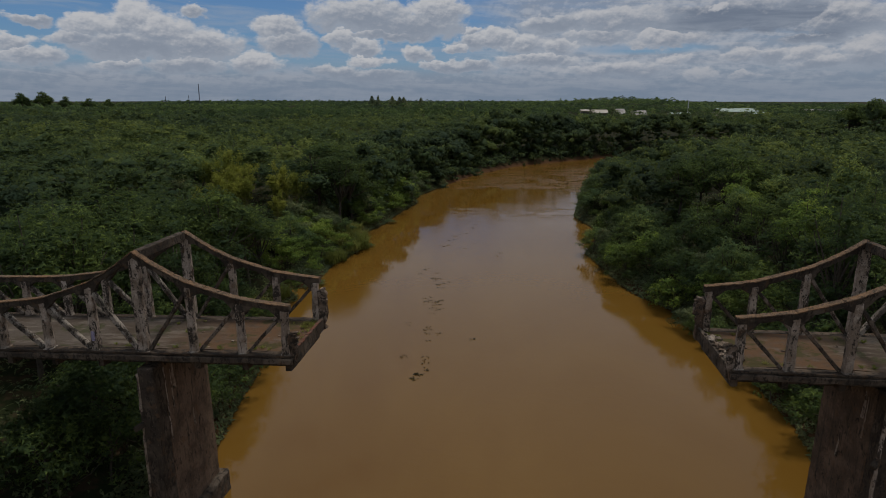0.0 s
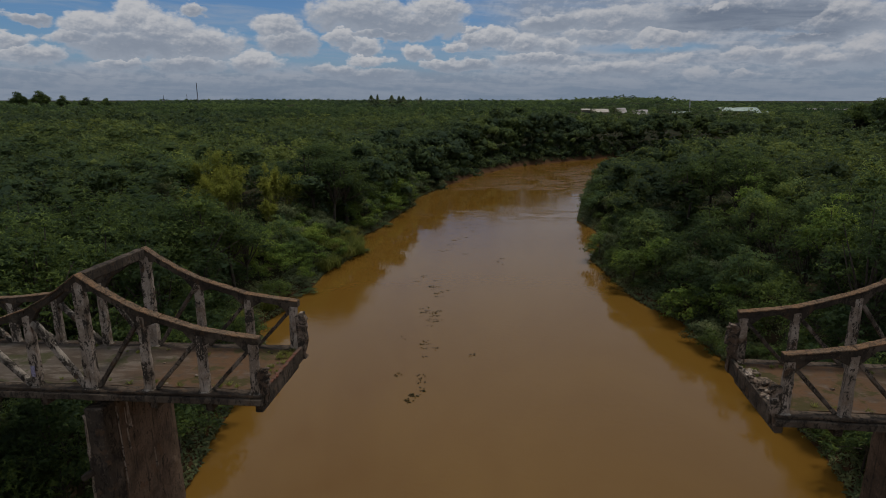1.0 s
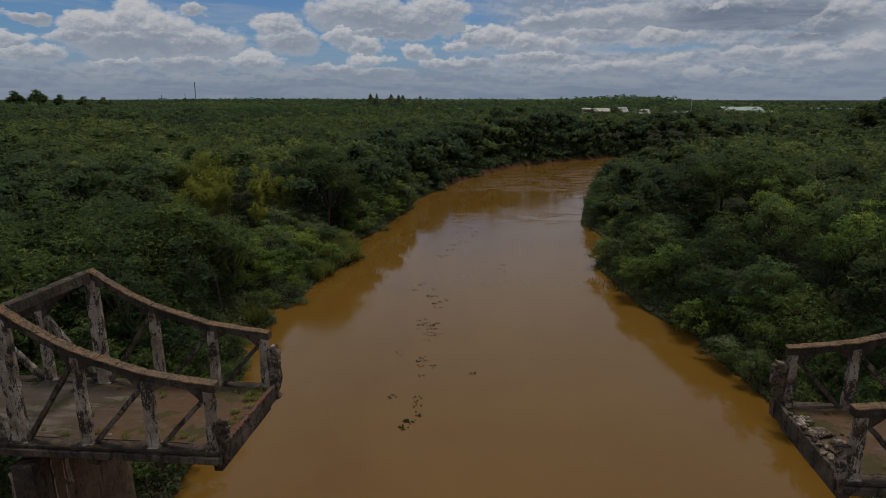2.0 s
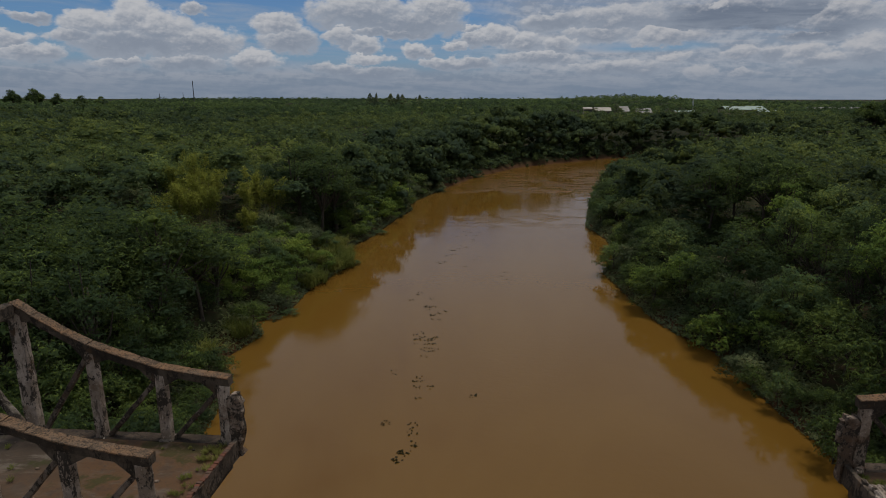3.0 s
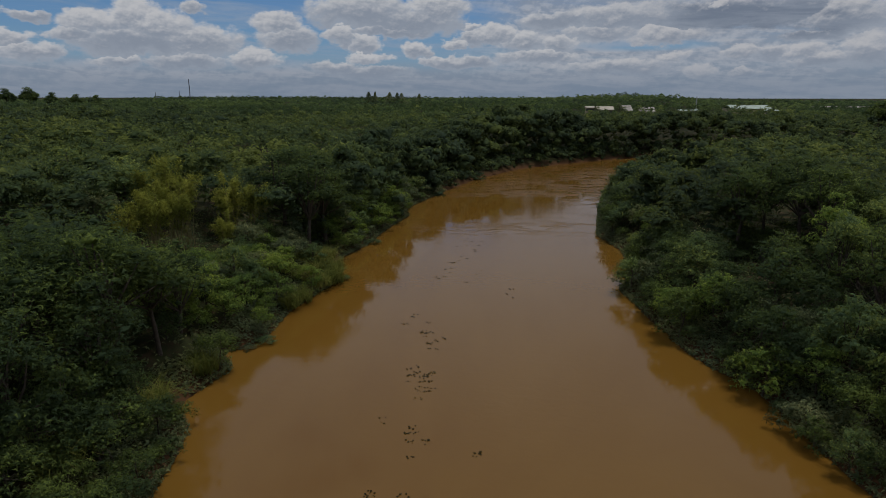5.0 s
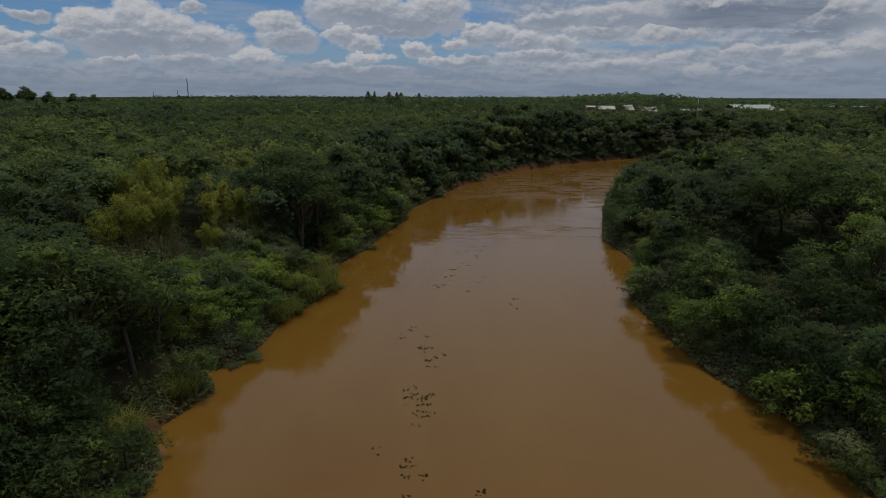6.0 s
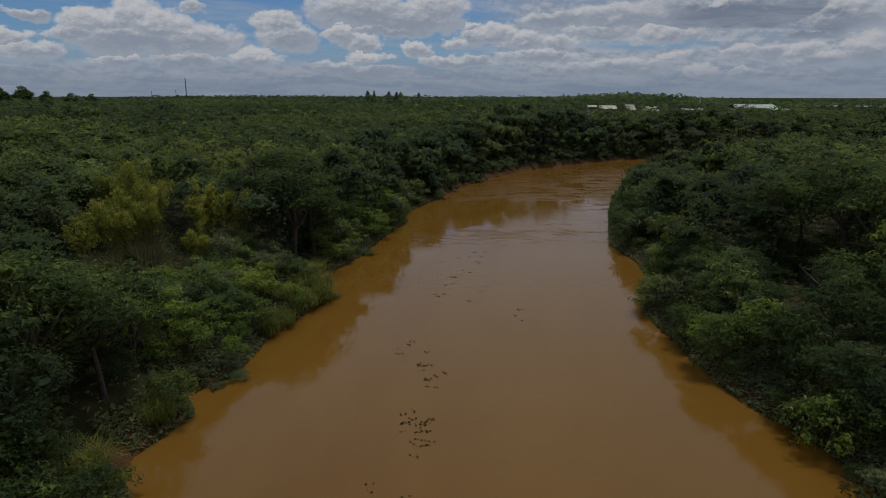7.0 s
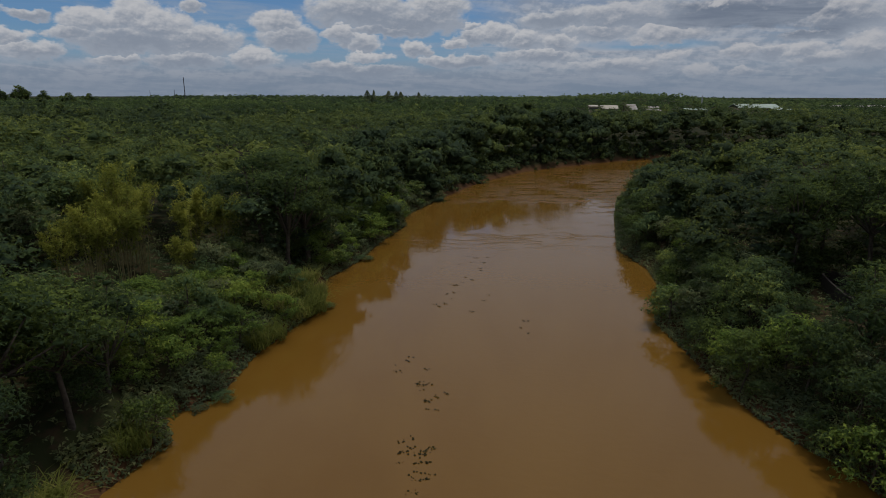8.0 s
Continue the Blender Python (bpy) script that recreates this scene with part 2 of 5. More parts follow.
def deck_material():
    m, n = material("dusty_deck")
    at = ground_place(n)
    big = n.noise(at, 0.45, 4.0, 0.6)
    mid = n.noise(n.scaled(at, (0.5, 2.2, 1.0)), 1.1, 5.0, 0.65)
    fine = n.noise(at, 11.0, 4.0, 0.7)
    c = n.mix(n.span(big, 0.38, 0.60), rgb(0.0975, 0.078, 0.063), rgb(0.070, 0.052, 0.038))
    c = n.mix(n.span(mid, 0.50, 0.64, 0.0, 0.6), c, rgb(0.185, 0.155, 0.125))
    sep = n.add("ShaderNodeSeparateXYZ")
    n.put(sep.inputs[0], at)
    near_break = n.span(n.math("ADD", n.math("ABSOLUTE", sep.outputs[0]), n.math("MULTIPLY", n.math("SUBTRACT", big, 0.5), 9.0)), 17.5, 13.0)
    c = n.mix(n.math("MULTIPLY", near_break, n.span(n.noise(at, 1.6, 4.0, 0.65), 0.35, 0.55, 0.35, 0.95)), c, rgb(0.120, 0.066, 0.035))
    moss = n.span(n.noise(at, 0.8, 4.0, 0.65), 0.53, 0.62, 0.0, 0.75)
    c = n.mix(moss, c, rgb(0.048, 0.050, 0.018))
    c = n.mix(n.span(fine, 0.5, 0.75, 0.0, 0.6), c, rgb(0.06, 0.05, 0.04))
    finish(n, c, 0.95, fine, 0.5, 0.03, 0.1)
    return m


DECK = deck_material()


def brick_material():
    m, n = material("red_brick")
    at = ground_place(n)
    own = n.add("ShaderNodeObjectInfo").outputs["Random"]
    c = n.mix(own, rgb(0.16, 0.06, 0.036), rgb(0.11, 0.07, 0.05))
    c = n.mix(n.span(n.noise(at, 14.0, 4.0, 0.7), 0.48, 0.66, 0.0, 0.8), c, rgb(0.06, 0.05, 0.042))
    finish(n, c, 0.9, n.noise(at, 30.0, 3.0), 0.5, 0.01, 0.2)
    return m


BRICK = brick_material()


def water_material():
    m, n = material("muddy_river_water")
    at = ground_place(n)
    silt = n.noise(n.scaled(at, (1.0, 0.35, 1.0)), 0.05, 5.0, 0.6, 0.8)
    c = n.mix(n.span(silt, 0.3, 0.7), rgb(0.139, 0.0685, 0.0110), rgb(0.163, 0.0850, 0.0165))
    ripple = n.noise(n.scaled(at, (0.7, 1.0, 1.0)), 1.6, 3.0, 0.55, 0.4)
    swell = n.noise(n.scaled(at, (0.8, 0.5, 1.0)), 0.16, 3.0, 0.5, 0.8)
    # wind-ruffled and smooth reaches
    calm = n.span(n.noise(n.scaled(at, (1.0, 0.45, 1.0)), 0.045, 3.0, 0.6, 0.8), 0.40, 0.62, 0.25, 1.0)
    # shallow rapids before the bend, in long broken lines across the stream
    sep = n.add("ShaderNodeSeparateXYZ")
    n.put(sep.inputs[0], at)
    lines = n.noise(n.scaled(at, (0.5, 1.0, 1.0)), 0.24, 5.0, 0.7, 0.3)
    patch = n.noise(n.scaled(at, (0.5, 1.0, 1.0)), 0.04, 3.0, 0.6, 0.5)
    riffle = n.math("MULTIPLY", n.span(sep.outputs[1], 105.0, 150.0), n.math("MULTIPLY", n.span(lines, 0.47, 0.60), n.span(patch, 0.38, 0.54)))
    chop = n.noise(n.scaled(at, (0.45, 1.0, 1.0)), 1.1, 5.0, 0.62, 0.9)
    h = n.math("ADD", n.math("MULTIPLY", n.math("MULTIPLY", ripple, calm), 0.022), n.math("MULTIPLY", swell, 0.055))
    h = n.math("ADD", h, n.math("MULTIPLY", n.math("MULTIPLY", chop, riffle), 0.30))
    finish(n, c, n.span(calm, 0.25, 1.0, 0.05, 0.12), h, 0.55, 1.0, 0.34)
    return m


WATER = water_material()


def earth_material():
    m, n = material("forest_floor")
    at = ground_place(n)
    big = n.noise(at, 0.06, 4.0, 0.6)
    mid = n.noise(at, 0.8, 5.0, 0.65)
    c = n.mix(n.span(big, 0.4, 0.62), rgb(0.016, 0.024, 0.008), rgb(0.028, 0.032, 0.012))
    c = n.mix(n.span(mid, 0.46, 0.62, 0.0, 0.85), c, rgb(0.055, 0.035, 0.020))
    sep = n.add("ShaderNodeSeparateXYZ")
    n.put(sep.inputs[0], at)
    wet = n.span(n.math("ADD", sep.outputs[2], n.math("MULTIPLY", mid, 1.5)), 2.4, 1.0)
    c = n.mix(wet, c, rgb(0.075, 0.038, 0.018))
    finish(n, c, 0.95, mid, 0.4, 0.08, 0.1)
    return m


EARTH = earth_material()


def leaf_material(name, dark, mid, bright, spread=0.12, grain=3.5, stands=0.0):
    m, n = material(name)
    geo = n.add("ShaderNodeNewGeometry")
    island = geo.outputs["Random Per Island"]
    own = n.add("ShaderNodeObjectInfo").outputs["Random"]
    patch = n.noise(geo.outputs["Position"], spread, 3.0, 0.6)
    fine = n.noise(geo.outputs["Position"], grain, 3.0, 0.65)
    tone = n.math("ADD", n.math("MULTIPLY", n.math("SUBTRACT", island, 0.32), 0.9), n.math("ADD", n.math("MULTIPLY", own, 0.35), n.math("MULTIPLY", n.math("SUBTRACT", patch, 0.5), 2.3)))
    tone = n.math("ADD", tone, n.math("MULTIPLY", n.math("SUBTRACT", fine, 0.5), 1.4))
    # one crown differs from the next
    crowns = n.noise(n.scaled(geo.outputs["Position"], (1.0, 1.0, 0.25)), 0.19, 2.0, 0.5)
    tone = n.math("ADD", tone, n.math("MULTIPLY", n.math("SUBTRACT", crowns, 0.5), 1.6))
    if stands:
        # wide strips of lighter and darker tone across the plain
        strip = n.noise(n.scaled(geo.outputs["Position"], (0.3, 1.0, 0.0)), stands, 3.0, 0.55, 0.6)
        tone = n.math("ADD", n.math("MULTIPLY", tone, 0.8), n.math("MULTIPLY", n.math("SUBTRACT", strip, 0.48), 3.4))
    c = n.mix(n.span(tone, -0.1, 0.5), dark, mid)
    c = n.mix(n.span(tone, 0.45, 1.05), c, bright)
    p = n.add("ShaderNodeBsdfPrincipled")
    n.put(p.inputs["Base Color"], c)
    p.inputs["Roughness"].default_value = 0.7
    p.inputs["Specular IOR Level"].default_value = 0.10
    relief = n.add("ShaderNodeBump")
    relief.inputs["Strength"].default_value, relief.inputs["Distance"].default_value = 0.7, 0.9 / grain
    n.put(relief.inputs["Height"], fine)
    n.put(p.inputs["Normal"], relief.outputs[0])
    t = n.add("ShaderNodeBsdfTranslucent")
    n.put(t.inputs[0], n.mix(0.5, c, bright))
    s = n.add("ShaderNodeMixShader")
    s.inputs[0].default_value = 0.42
    n.put(s.inputs[1], p.outputs[0])
    n.put(s.inputs[2], t.outputs[0])
    n.put(n.add("ShaderNodeOutputMaterial").inputs[0], s.outputs[0])
    return m


LEAF = leaf_material("broad_leaves", rgb(0.0653, 0.1118, 0.0577), rgb(0.1198, 0.1777, 0.0657), rgb(0.2913, 0.3357, 0.0764))
LEAF_DULL = leaf_material("dull_leaves", rgb(0.0696, 0.0984, 0.0576), rgb(0.1250, 0.1554, 0.0730), rgb(0.2264, 0.2390, 0.1048))
# shade put into the leaf colour; also serves the far dark trees
LEAF_DEEP_SHADED = leaf_material("deep_green_shaded_leaves", rgb(0.0353, 0.0599, 0.0303), rgb(0.0615, 0.0958, 0.0325), rgb(0.1660, 0.2173, 0.0490))
LEAF_YELLOW = leaf_material("yellowish_bamboo_leaves", rgb(0.1081, 0.1394, 0.0265), rgb(0.2330, 0.2615, 0.0444), rgb(0.3825, 0.3803, 0.0708), 0.25)
LEAF_BRIGHT = leaf_material("fresh_yellow_green_leaves", rgb(0.0728, 0.1187, 0.0354), rgb(0.1449, 0.2261, 0.0454), rgb(0.3031, 0.3698, 0.0693), 0.3)
CANOPY_DARK = leaf_material("dark_bank_leaves", rgb(0.0413, 0.0666, 0.0395), rgb(0.0662, 0.0985, 0.0420), rgb(0.1301, 0.1651, 0.0457), 0.05, 1.2)
RAFT = leaf_material("rotting_water_plants", rgb(0.0307, 0.0279, 0.0121), rgb(0.0512, 0.0446, 0.0167), rgb(0.0870, 0.0744, 0.0279), 0.3)
REED = leaf_material("bank_grass", rgb(0.0881, 0.1134, 0.0228), rgb(0.1499, 0.1739, 0.0355), rgb(0.2644, 0.2495, 0.0761), 0.3)
CANOPY = leaf_material("canopy_leaves", rgb(0.0382, 0.0634, 0.0375), rgb(0.0750, 0.1139, 0.0461), rgb(0.1791, 0.2138, 0.0538), 0.022, 1.6, 0.017)
# darker copy of CANOPY: the right bank's shade put into its colour
CANOPY_SHADED = leaf_material("shaded_canopy_leaves", rgb(0.0271, 0.0453, 0.0284), rgb(0.0520, 0.0793, 0.0334), rgb(0.1782, 0.2048, 0.0417), 0.022, 1.6, 0.017)
CANOPY_FAR = leaf_material("far_canopy_leaves", rgb(0.0318, 0.0539, 0.0287), rgb(0.0597, 0.0995, 0.0377), rgb(0.1292, 0.1787, 0.0542), 0.012, 0.5, 0.009)


def plain(name, color, rough=0.8, other=None, scale=3.0, metallic=0.0):
    m, n = material(name)
    at = ground_place(n)
    spots = n.noise(at, scale, 4.0, 0.6)
    c = n.mix(n.span(spots, 0.4, 0.65), color, other or tuple(v * 0.7 for v in color[:3]) + (1.0,))
    finish(n, c, rough, spots, 0.3, 0.02, 0.3, metallic)
    return m


BARK = plain("grey_brown_bark", rgb(0.085, 0.068, 0.052), 0.9, rgb(0.045, 0.036, 0.028), 4.0)
CANE = plain("bamboo_cane", rgb(0.24, 0.20, 0.09), 0.6, rgb(0.16, 0.13, 0.06))
ROOF_GREY = plain("grey_roof_sheet", rgb(0.3375, 0.3187, 0.2937), 0.75, rgb(0.2125, 0.1875, 0.1688), 0.3)
ROOF_GREEN = plain("green_roof_sheet", rgb(0.36, 0.43, 0.38), 0.75, rgb(0.26, 0.32, 0.28), 0.3)
WALL_PALE = plain("tan_plaster", rgb(0.42, 0.35, 0.24), 0.85, rgb(0.28, 0.24, 0.18), 0.6)
HULL_DARK = plain("dark_hull_wood", rgb(0.022, 0.018, 0.015), 0.8, rgb(0.035, 0.028, 0.022), 2.0)
# rim boards: the shade under the trees is put into their colour
RIM = plain("shade_darkened_board", rgb(0.05, 0.043, 0.035), 0.85, rgb(0.035, 0.03, 0.025), 2.5)
ROOF_PALE = plain("pale_roof_sheet", rgb(0.45, 0.41, 0.35), 0.75, rgb(0.33, 0.29, 0.24), 0.3)
STEEL = plain("painted_steel", rgb(0.45, 0.46, 0.47), 0.5, rgb(0.36, 0.35, 0.34), 1.0)
PAINT = plain("faded_violet_paint", rgb(0.40, 0.36, 0.52), 0.8, rgb(0.25, 0.21, 0.27), 9.0)
STEEL_DARK = plain("dark_steel", rgb(0.10, 0.10, 0.11), 0.6)


# ---- mesh helpers ----
def mesh_object(name, verts, faces, mat, parent=None, label="", smooth=False):
    me = bpy.data.meshes.new(name)
    me.from_pydata([tuple(v) for v in verts], [], [tuple(f) for f in faces])
    me.materials.append(mat)
    if smooth:
        me.shade_smooth()
    me.update()
    ob = new(name, me)
    if parent is not None:
        ob.parent = parent
    if label:
        tagged(ob, label)
    return ob


def part(name, bm, mat, parent=None, label="", smooth=False):
    """Links a bmesh as one mesh object, under a thing or a part."""
    me = bpy.data.meshes.new(name)
    bm.normal_update()
    bm.to_mesh(me)
    bm.free()
    me.materials.append(mat)
    if smooth:
        me.shade_smooth()
    ob = new(name, me)
    if parent is not None:
        ob.parent = parent
    if label:
        tagged(ob, label)
    return ob


def worn(bm, amount, seed, step=0.35):
    """Cuts long edges and shakes the surface a little, so that edges look chipped."""
    for _ in range(6):
        long = [e for e in bm.edges if e.calc_length() > step]
        if not long or len(bm.verts) > 900:
            break
        bmesh.ops.subdivide_edges(bm, edges=long, cuts=1, use_grid_fill=True)
    for v in bm.verts:
        p = v.co * 3.1 + Vector((seed * 7.3, seed * 3.1, 0))
        v.co += Vector((noise.noise(p), noise.noise(p + Vector((31, 0, 0))), noise.noise(p + Vector((0, 47, 0))))) * amount
    return bm


def bar(a, b, wide, high, up=(0, 0, 1), taper=1.0, bevel=0.03):
    """A bevelled beam from a to b; wide: across, high: along up."""
    a, b, up = Vector(a), Vector(b), Vector(up)
    ahead = (b - a).normalized()
    side = ahead.cross(up).normalized()
    over = side.cross(ahead).normalized()
    bm = bmesh.new()
    rings = []
    for p, k in ((a, 1.0), (b, taper)):
        rings.append([bm.verts.new(p + side * (sx * wide * k / 2) + over * (sz * high * k / 2)) for sx, sz in ((-1, -1), (1, -1), (1, 1), (-1, 1))])
    for i in range(4):
        j = (i + 1) % 4
        bm.faces.new((rings[0][i], rings[0][j], rings[1][j], rings[1][i]))
    bm.faces.new(rings[0][::-1])
    bm.faces.new(rings[1])
    bmesh.ops.recalc_face_normals(bm, faces=bm.faces)
    if bevel:
        bmesh.ops.bevel(bm, geom=list(bm.edges), offset=bevel, segments=1, affect="EDGES")
    return bm


def box(x0, x1, y0, y1, z0, z1, bevel=0.03):
    return bar(((x0 + x1) / 2, (y0 + y1) / 2, z0), ((x0 + x1) / 2, (y0 + y1) / 2, z1), y1 - y0, x1 - x0, up=(1, 0, 0), bevel=bevel)


def tubes(lines, sides=6):
    """Tapered tubes along polylines of (point, radius), as arrays of vertices and faces."""
    verts, faces = [], []
    for line in lines:
        base = len(verts)
        for k, (p, r) in enumerate(line):
            q, o = line[min(k + 1, len(line) - 1)][0], line[max(k - 1, 0)][0]
            d = (Vector(q) - Vector(o)).normalized()
            s = d.cross(Vector((0.31, 0.95, 0.1))).normalized()
            u = s.cross(d)
            for i in range(sides):
                a = 2 * math.pi * i / sides
                verts.append(Vector(p) + (s * math.cos(a) + u * math.sin(a)) * r)
        for k in range(len(line) - 1):
            for i in range(sides):
                j = (i + 1) % sides
                faces.append((base + k * sides + i, base + k * sides + j, base + (k + 1) * sides + j, base + (k + 1) * sides + i))
        faces.append(tuple(base + (len(line) - 1) * sides + i for i in range(sides)))
    return verts, faces


def leaf_arrays(at, out, size, rng, slim=0.55, blades=2):
    """Sprays of pointed leaflets that fan out from one place: arrays of vertices and triangles."""
    n = len(at)
    out = out / np.linalg.norm(out, axis=1, keepdims=True)
    along = np.cross(out, rng.normal(size=(n, 3)))
    along /= np.linalg.norm(along, axis=1, keepdims=True) + 1e-9
    side = np.cross(out, along)
    size = np.broadcast_to(np.asarray(size, float), (n,))[:, None]
    verts = []
    for k in range(blades):
        turn = (k - (blades - 1) / 2) * (2.0 if blades == 3 else 2.6) + rng.uniform(-0.45, 0.45, (n, 1))
        d = along * np.cos(turn) + side * np.sin(turn)
        w = np.cross(out, d) * size * slim * (0.42 if blades == 3 else 0.52)
        heel = at + d * size * 0.10
        verts += [heel + w, heel - w + out * size * 0.06, at + d * size * rng.uniform(0.75, 1.05, (n, 1)) - out * size * rng.uniform(0.05, 0.4, (n, 1))]
    verts = np.stack(verts, 1).reshape(-1, 3)
    faces = np.arange(n * blades * 3).reshape(-1, 3)
    return verts, faces


def array_mesh(name, verts, faces, mat, soft=None):
    """A mesh from arrays; soft: for each vertex the way towards which its surface is shaded."""
    me = bpy.data.meshes.new(name)
    verts, faces = np.asarray(verts, np.float32), np.asarray(faces, np.int32)
    me.vertices.add(len(verts))
    me.vertices.foreach_set("co", verts.ravel())
    me.loops.add(faces.size)
    me.loops.foreach_set("vertex_index", faces.ravel())
    me.polygons.add(len(faces))
    me.polygons.foreach_set("loop_start", np.arange(0, faces.size, faces.shape[1], dtype=np.int32))
    me.materials.append(mat)
    me.update(calc_edges=True)
    if soft is not None:
        soft = soft / (np.linalg.norm(soft, axis=1, keepdims=True) + 1e-9)
        me.shade_smooth()
        me.normals_split_custom_set_from_vertices(soft.astype(np.float32))
    return me


def ball_arrays(level):
    bm = bmesh.new()
    bmesh.ops.create_icosphere(bm, subdivisions=level, radius=1.0)
    v = np.array([tuple(p.co) for p in bm.verts])
    f = np.array([[p.index for p in q.verts] for q in bm.faces])
    bm.free()
    return v, f


NUB = ball_arrays(1)
CAPLET = (np.array([(0, 0, 0.62)] + [(math.cos(k * math.pi / 3), math.sin(k * math.pi / 3), -0.1) for k in range(6)]), np.array([(0, 1 + k, 1 + (k + 1) % 6) for k in range(6)]))


def heart_arrays(centres, radii, flat, rng, form, rough=0.16):
    """The dense inner foliage of leafy lobes: uneven bodies just under the outer sprays, with their outward ways."""
    v, f = form
    n, m = len(centres), len(v)
    lump = 1.0 + rng.normal(scale=rough, size=(n, m, 1))
    way = np.broadcast_to(v, (n, m, 3))
    verts = centres[:, None] + way * lump * np.asarray(radii)[:, None, None] * np.array([1.0, 1.0, flat])
    faces = (np.arange(n)[:, None, None] * m + f[None]).reshape(-1, 3)
    return verts.reshape(-1, 3), faces, way.reshape(-1, 3) + rng.normal(scale=0.25, size=(n * m, 3))


def joined(*pieces):
    """Several (vertices, faces, ways) as one."""
    verts, faces, ways, k = [], [], [], 0
    for v, f, w in pieces:
        verts.append(v)
        faces.append(f + k)
        ways.append(w)
        k += len(v)
    return np.concatenate(verts), np.concatenate(faces), np.concatenate(ways)


def thing(name, label, category, group="", at=(0, 0, 0)):
    ob = new(name)
    ob.location = at
    return tagged(ob, label, category, group)


# ---- river, ground ----
# stations along y, with the left and the right water's edge
RIVER_Y = [-400, -60, 10, 28, 40, 50, 54, 57, 60, 63, 66, 69, 77, 88, 93, 98, 106, 117, 129, 134, 141, 158, 181, 206, 219, 239, 251, 275, 300]
LEFT_X = [-16.6, -14.6, -16.1, -17.9, -19.9, -21.6, -22.6, -25.2, -24.5, -23.7, -25.9, -23.6, -24.0, -22.0, -22.9, -24.4, -22.6, -22.0, -20.2, -21.8, -21.0, -17.1, -10.9, 0.6, 12.4, 32.4, 49.4, 109.4, 189.4]
RIGHT_Y = [-400, -60, 10, 34, 40, 46, 58, 64, 67, 71, 79, 88, 92, 98, 107, 116, 122, 140, 162, 177, 204, 225, 240, 275, 300]
RIGHT_X = [20.6, 22.6, 19.6, 19.2, 20.2, 20, 18.2, 17.6, 15.8, 14.2, 12.9, 11.6, 13.3, 14.6, 14.8, 12.7, 13.5, 16.1, 20.1, 26.1, 37.6, 62.6, 92.6, 240.6, 400.6]


def left_edge(y):
    return np.interp(y, RIVER_Y, LEFT_X)


def right_edge(y):
    return np.interp(y, RIGHT_Y, RIGHT_X)


def from_water(x, y):
    """Metres of land between a place and the water (negative in the river), about."""
    x, y = np.asarray(x, float), np.asarray(y, float)
    slope = np.where(y > 180, 0.62, 1.0)
    d = np.maximum(left_edge(y) - x, x - right_edge(y)) * slope
    return np.where(y > 300, np.maximum(20.0, d), d)


def smooth(a, b, v):
    t = np.clip((np.asarray(v, float) - a) / (b - a), 0, 1)
    return t * t * (3 - 2 * t)


def ground_height(x, y):
    x, y = np.asarray(x, float), np.asarray(y, float)
    d = from_water(x, y)
    far = np.hypot(x, y)
    z = -1.6 + 1.6 * smooth(-3, 0, d) + 1.0 * smooth(-0.2, 0.9, d) + 1.6 * smooth(0.5, 4.5, d) + 1.4 * smooth(4, 25, d)
    aside = x / np.maximum(np.abs(y), 1.0)
    rise = 5.5 - 3.6 * smooth(0.48, 0.72, -aside) - 3.2 * smooth(0.23, 0.33, aside)
    z = z + rise * smooth(380, 900, far) + 6.0 * np.exp(-(((x - 165) / 75) ** 2) - ((y - 950) / 200) ** 2) + 0.5 * np.sin(x * 0.031 + 1.0) * np.cos(y * 0.027) * smooth(3, 40, d)
    return z


def build_ground():
    near_x = np.concatenate([-np.geomspace(4600, 75, 34), np.arange(-72, 72.1, 1.5), np.geomspace(75, 4600, 34)])
    near_y = np.concatenate([-np.geomspace(4600, 30, 24), np.arange(-26, 262, 2.0), np.geomspace(265, 4600, 40)])
    gx, gy = np.meshgrid(near_x, near_y)
    gz = ground_height(gx, gy)
    verts = np.stack([gx, gy, gz], -1).reshape(-1, 3)
    w, h = len(near_x), len(near_y)
    i = (np.arange(h - 1)[:, None] * w + np.arange(w - 1)[None]).reshape(-1, 1)
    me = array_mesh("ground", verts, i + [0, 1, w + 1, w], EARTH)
    me.shade_smooth()
    tagged(new("ground", me), "dark wooded plain with steep clay river banks", "ground", kind="structure")
    verts, faces = [(-60, -420, 0), (420, -420, 0), (420, 300, 0), (-60, 300, 0)], [(0, 1, 2, 3)]
    tagged(mesh_object("water", verts, faces, WATER), "wide muddy brown river with a calm, faintly rippled surface", "river", kind="structure")


build_ground()

# ---- the broken bridge ----
POST_S = [0.40, 2.45, 4.75, 7.15, 9.5, 11.85, 14.15, 16.5, 18.85, 21.2, 23.5]
CHORD_Z = [13.10, 13.42, 14.14, 15.52, 14.08, 13.32, 13.06, 13.0, 13.0, 13.0, 13.0]
ROAD = 10.78


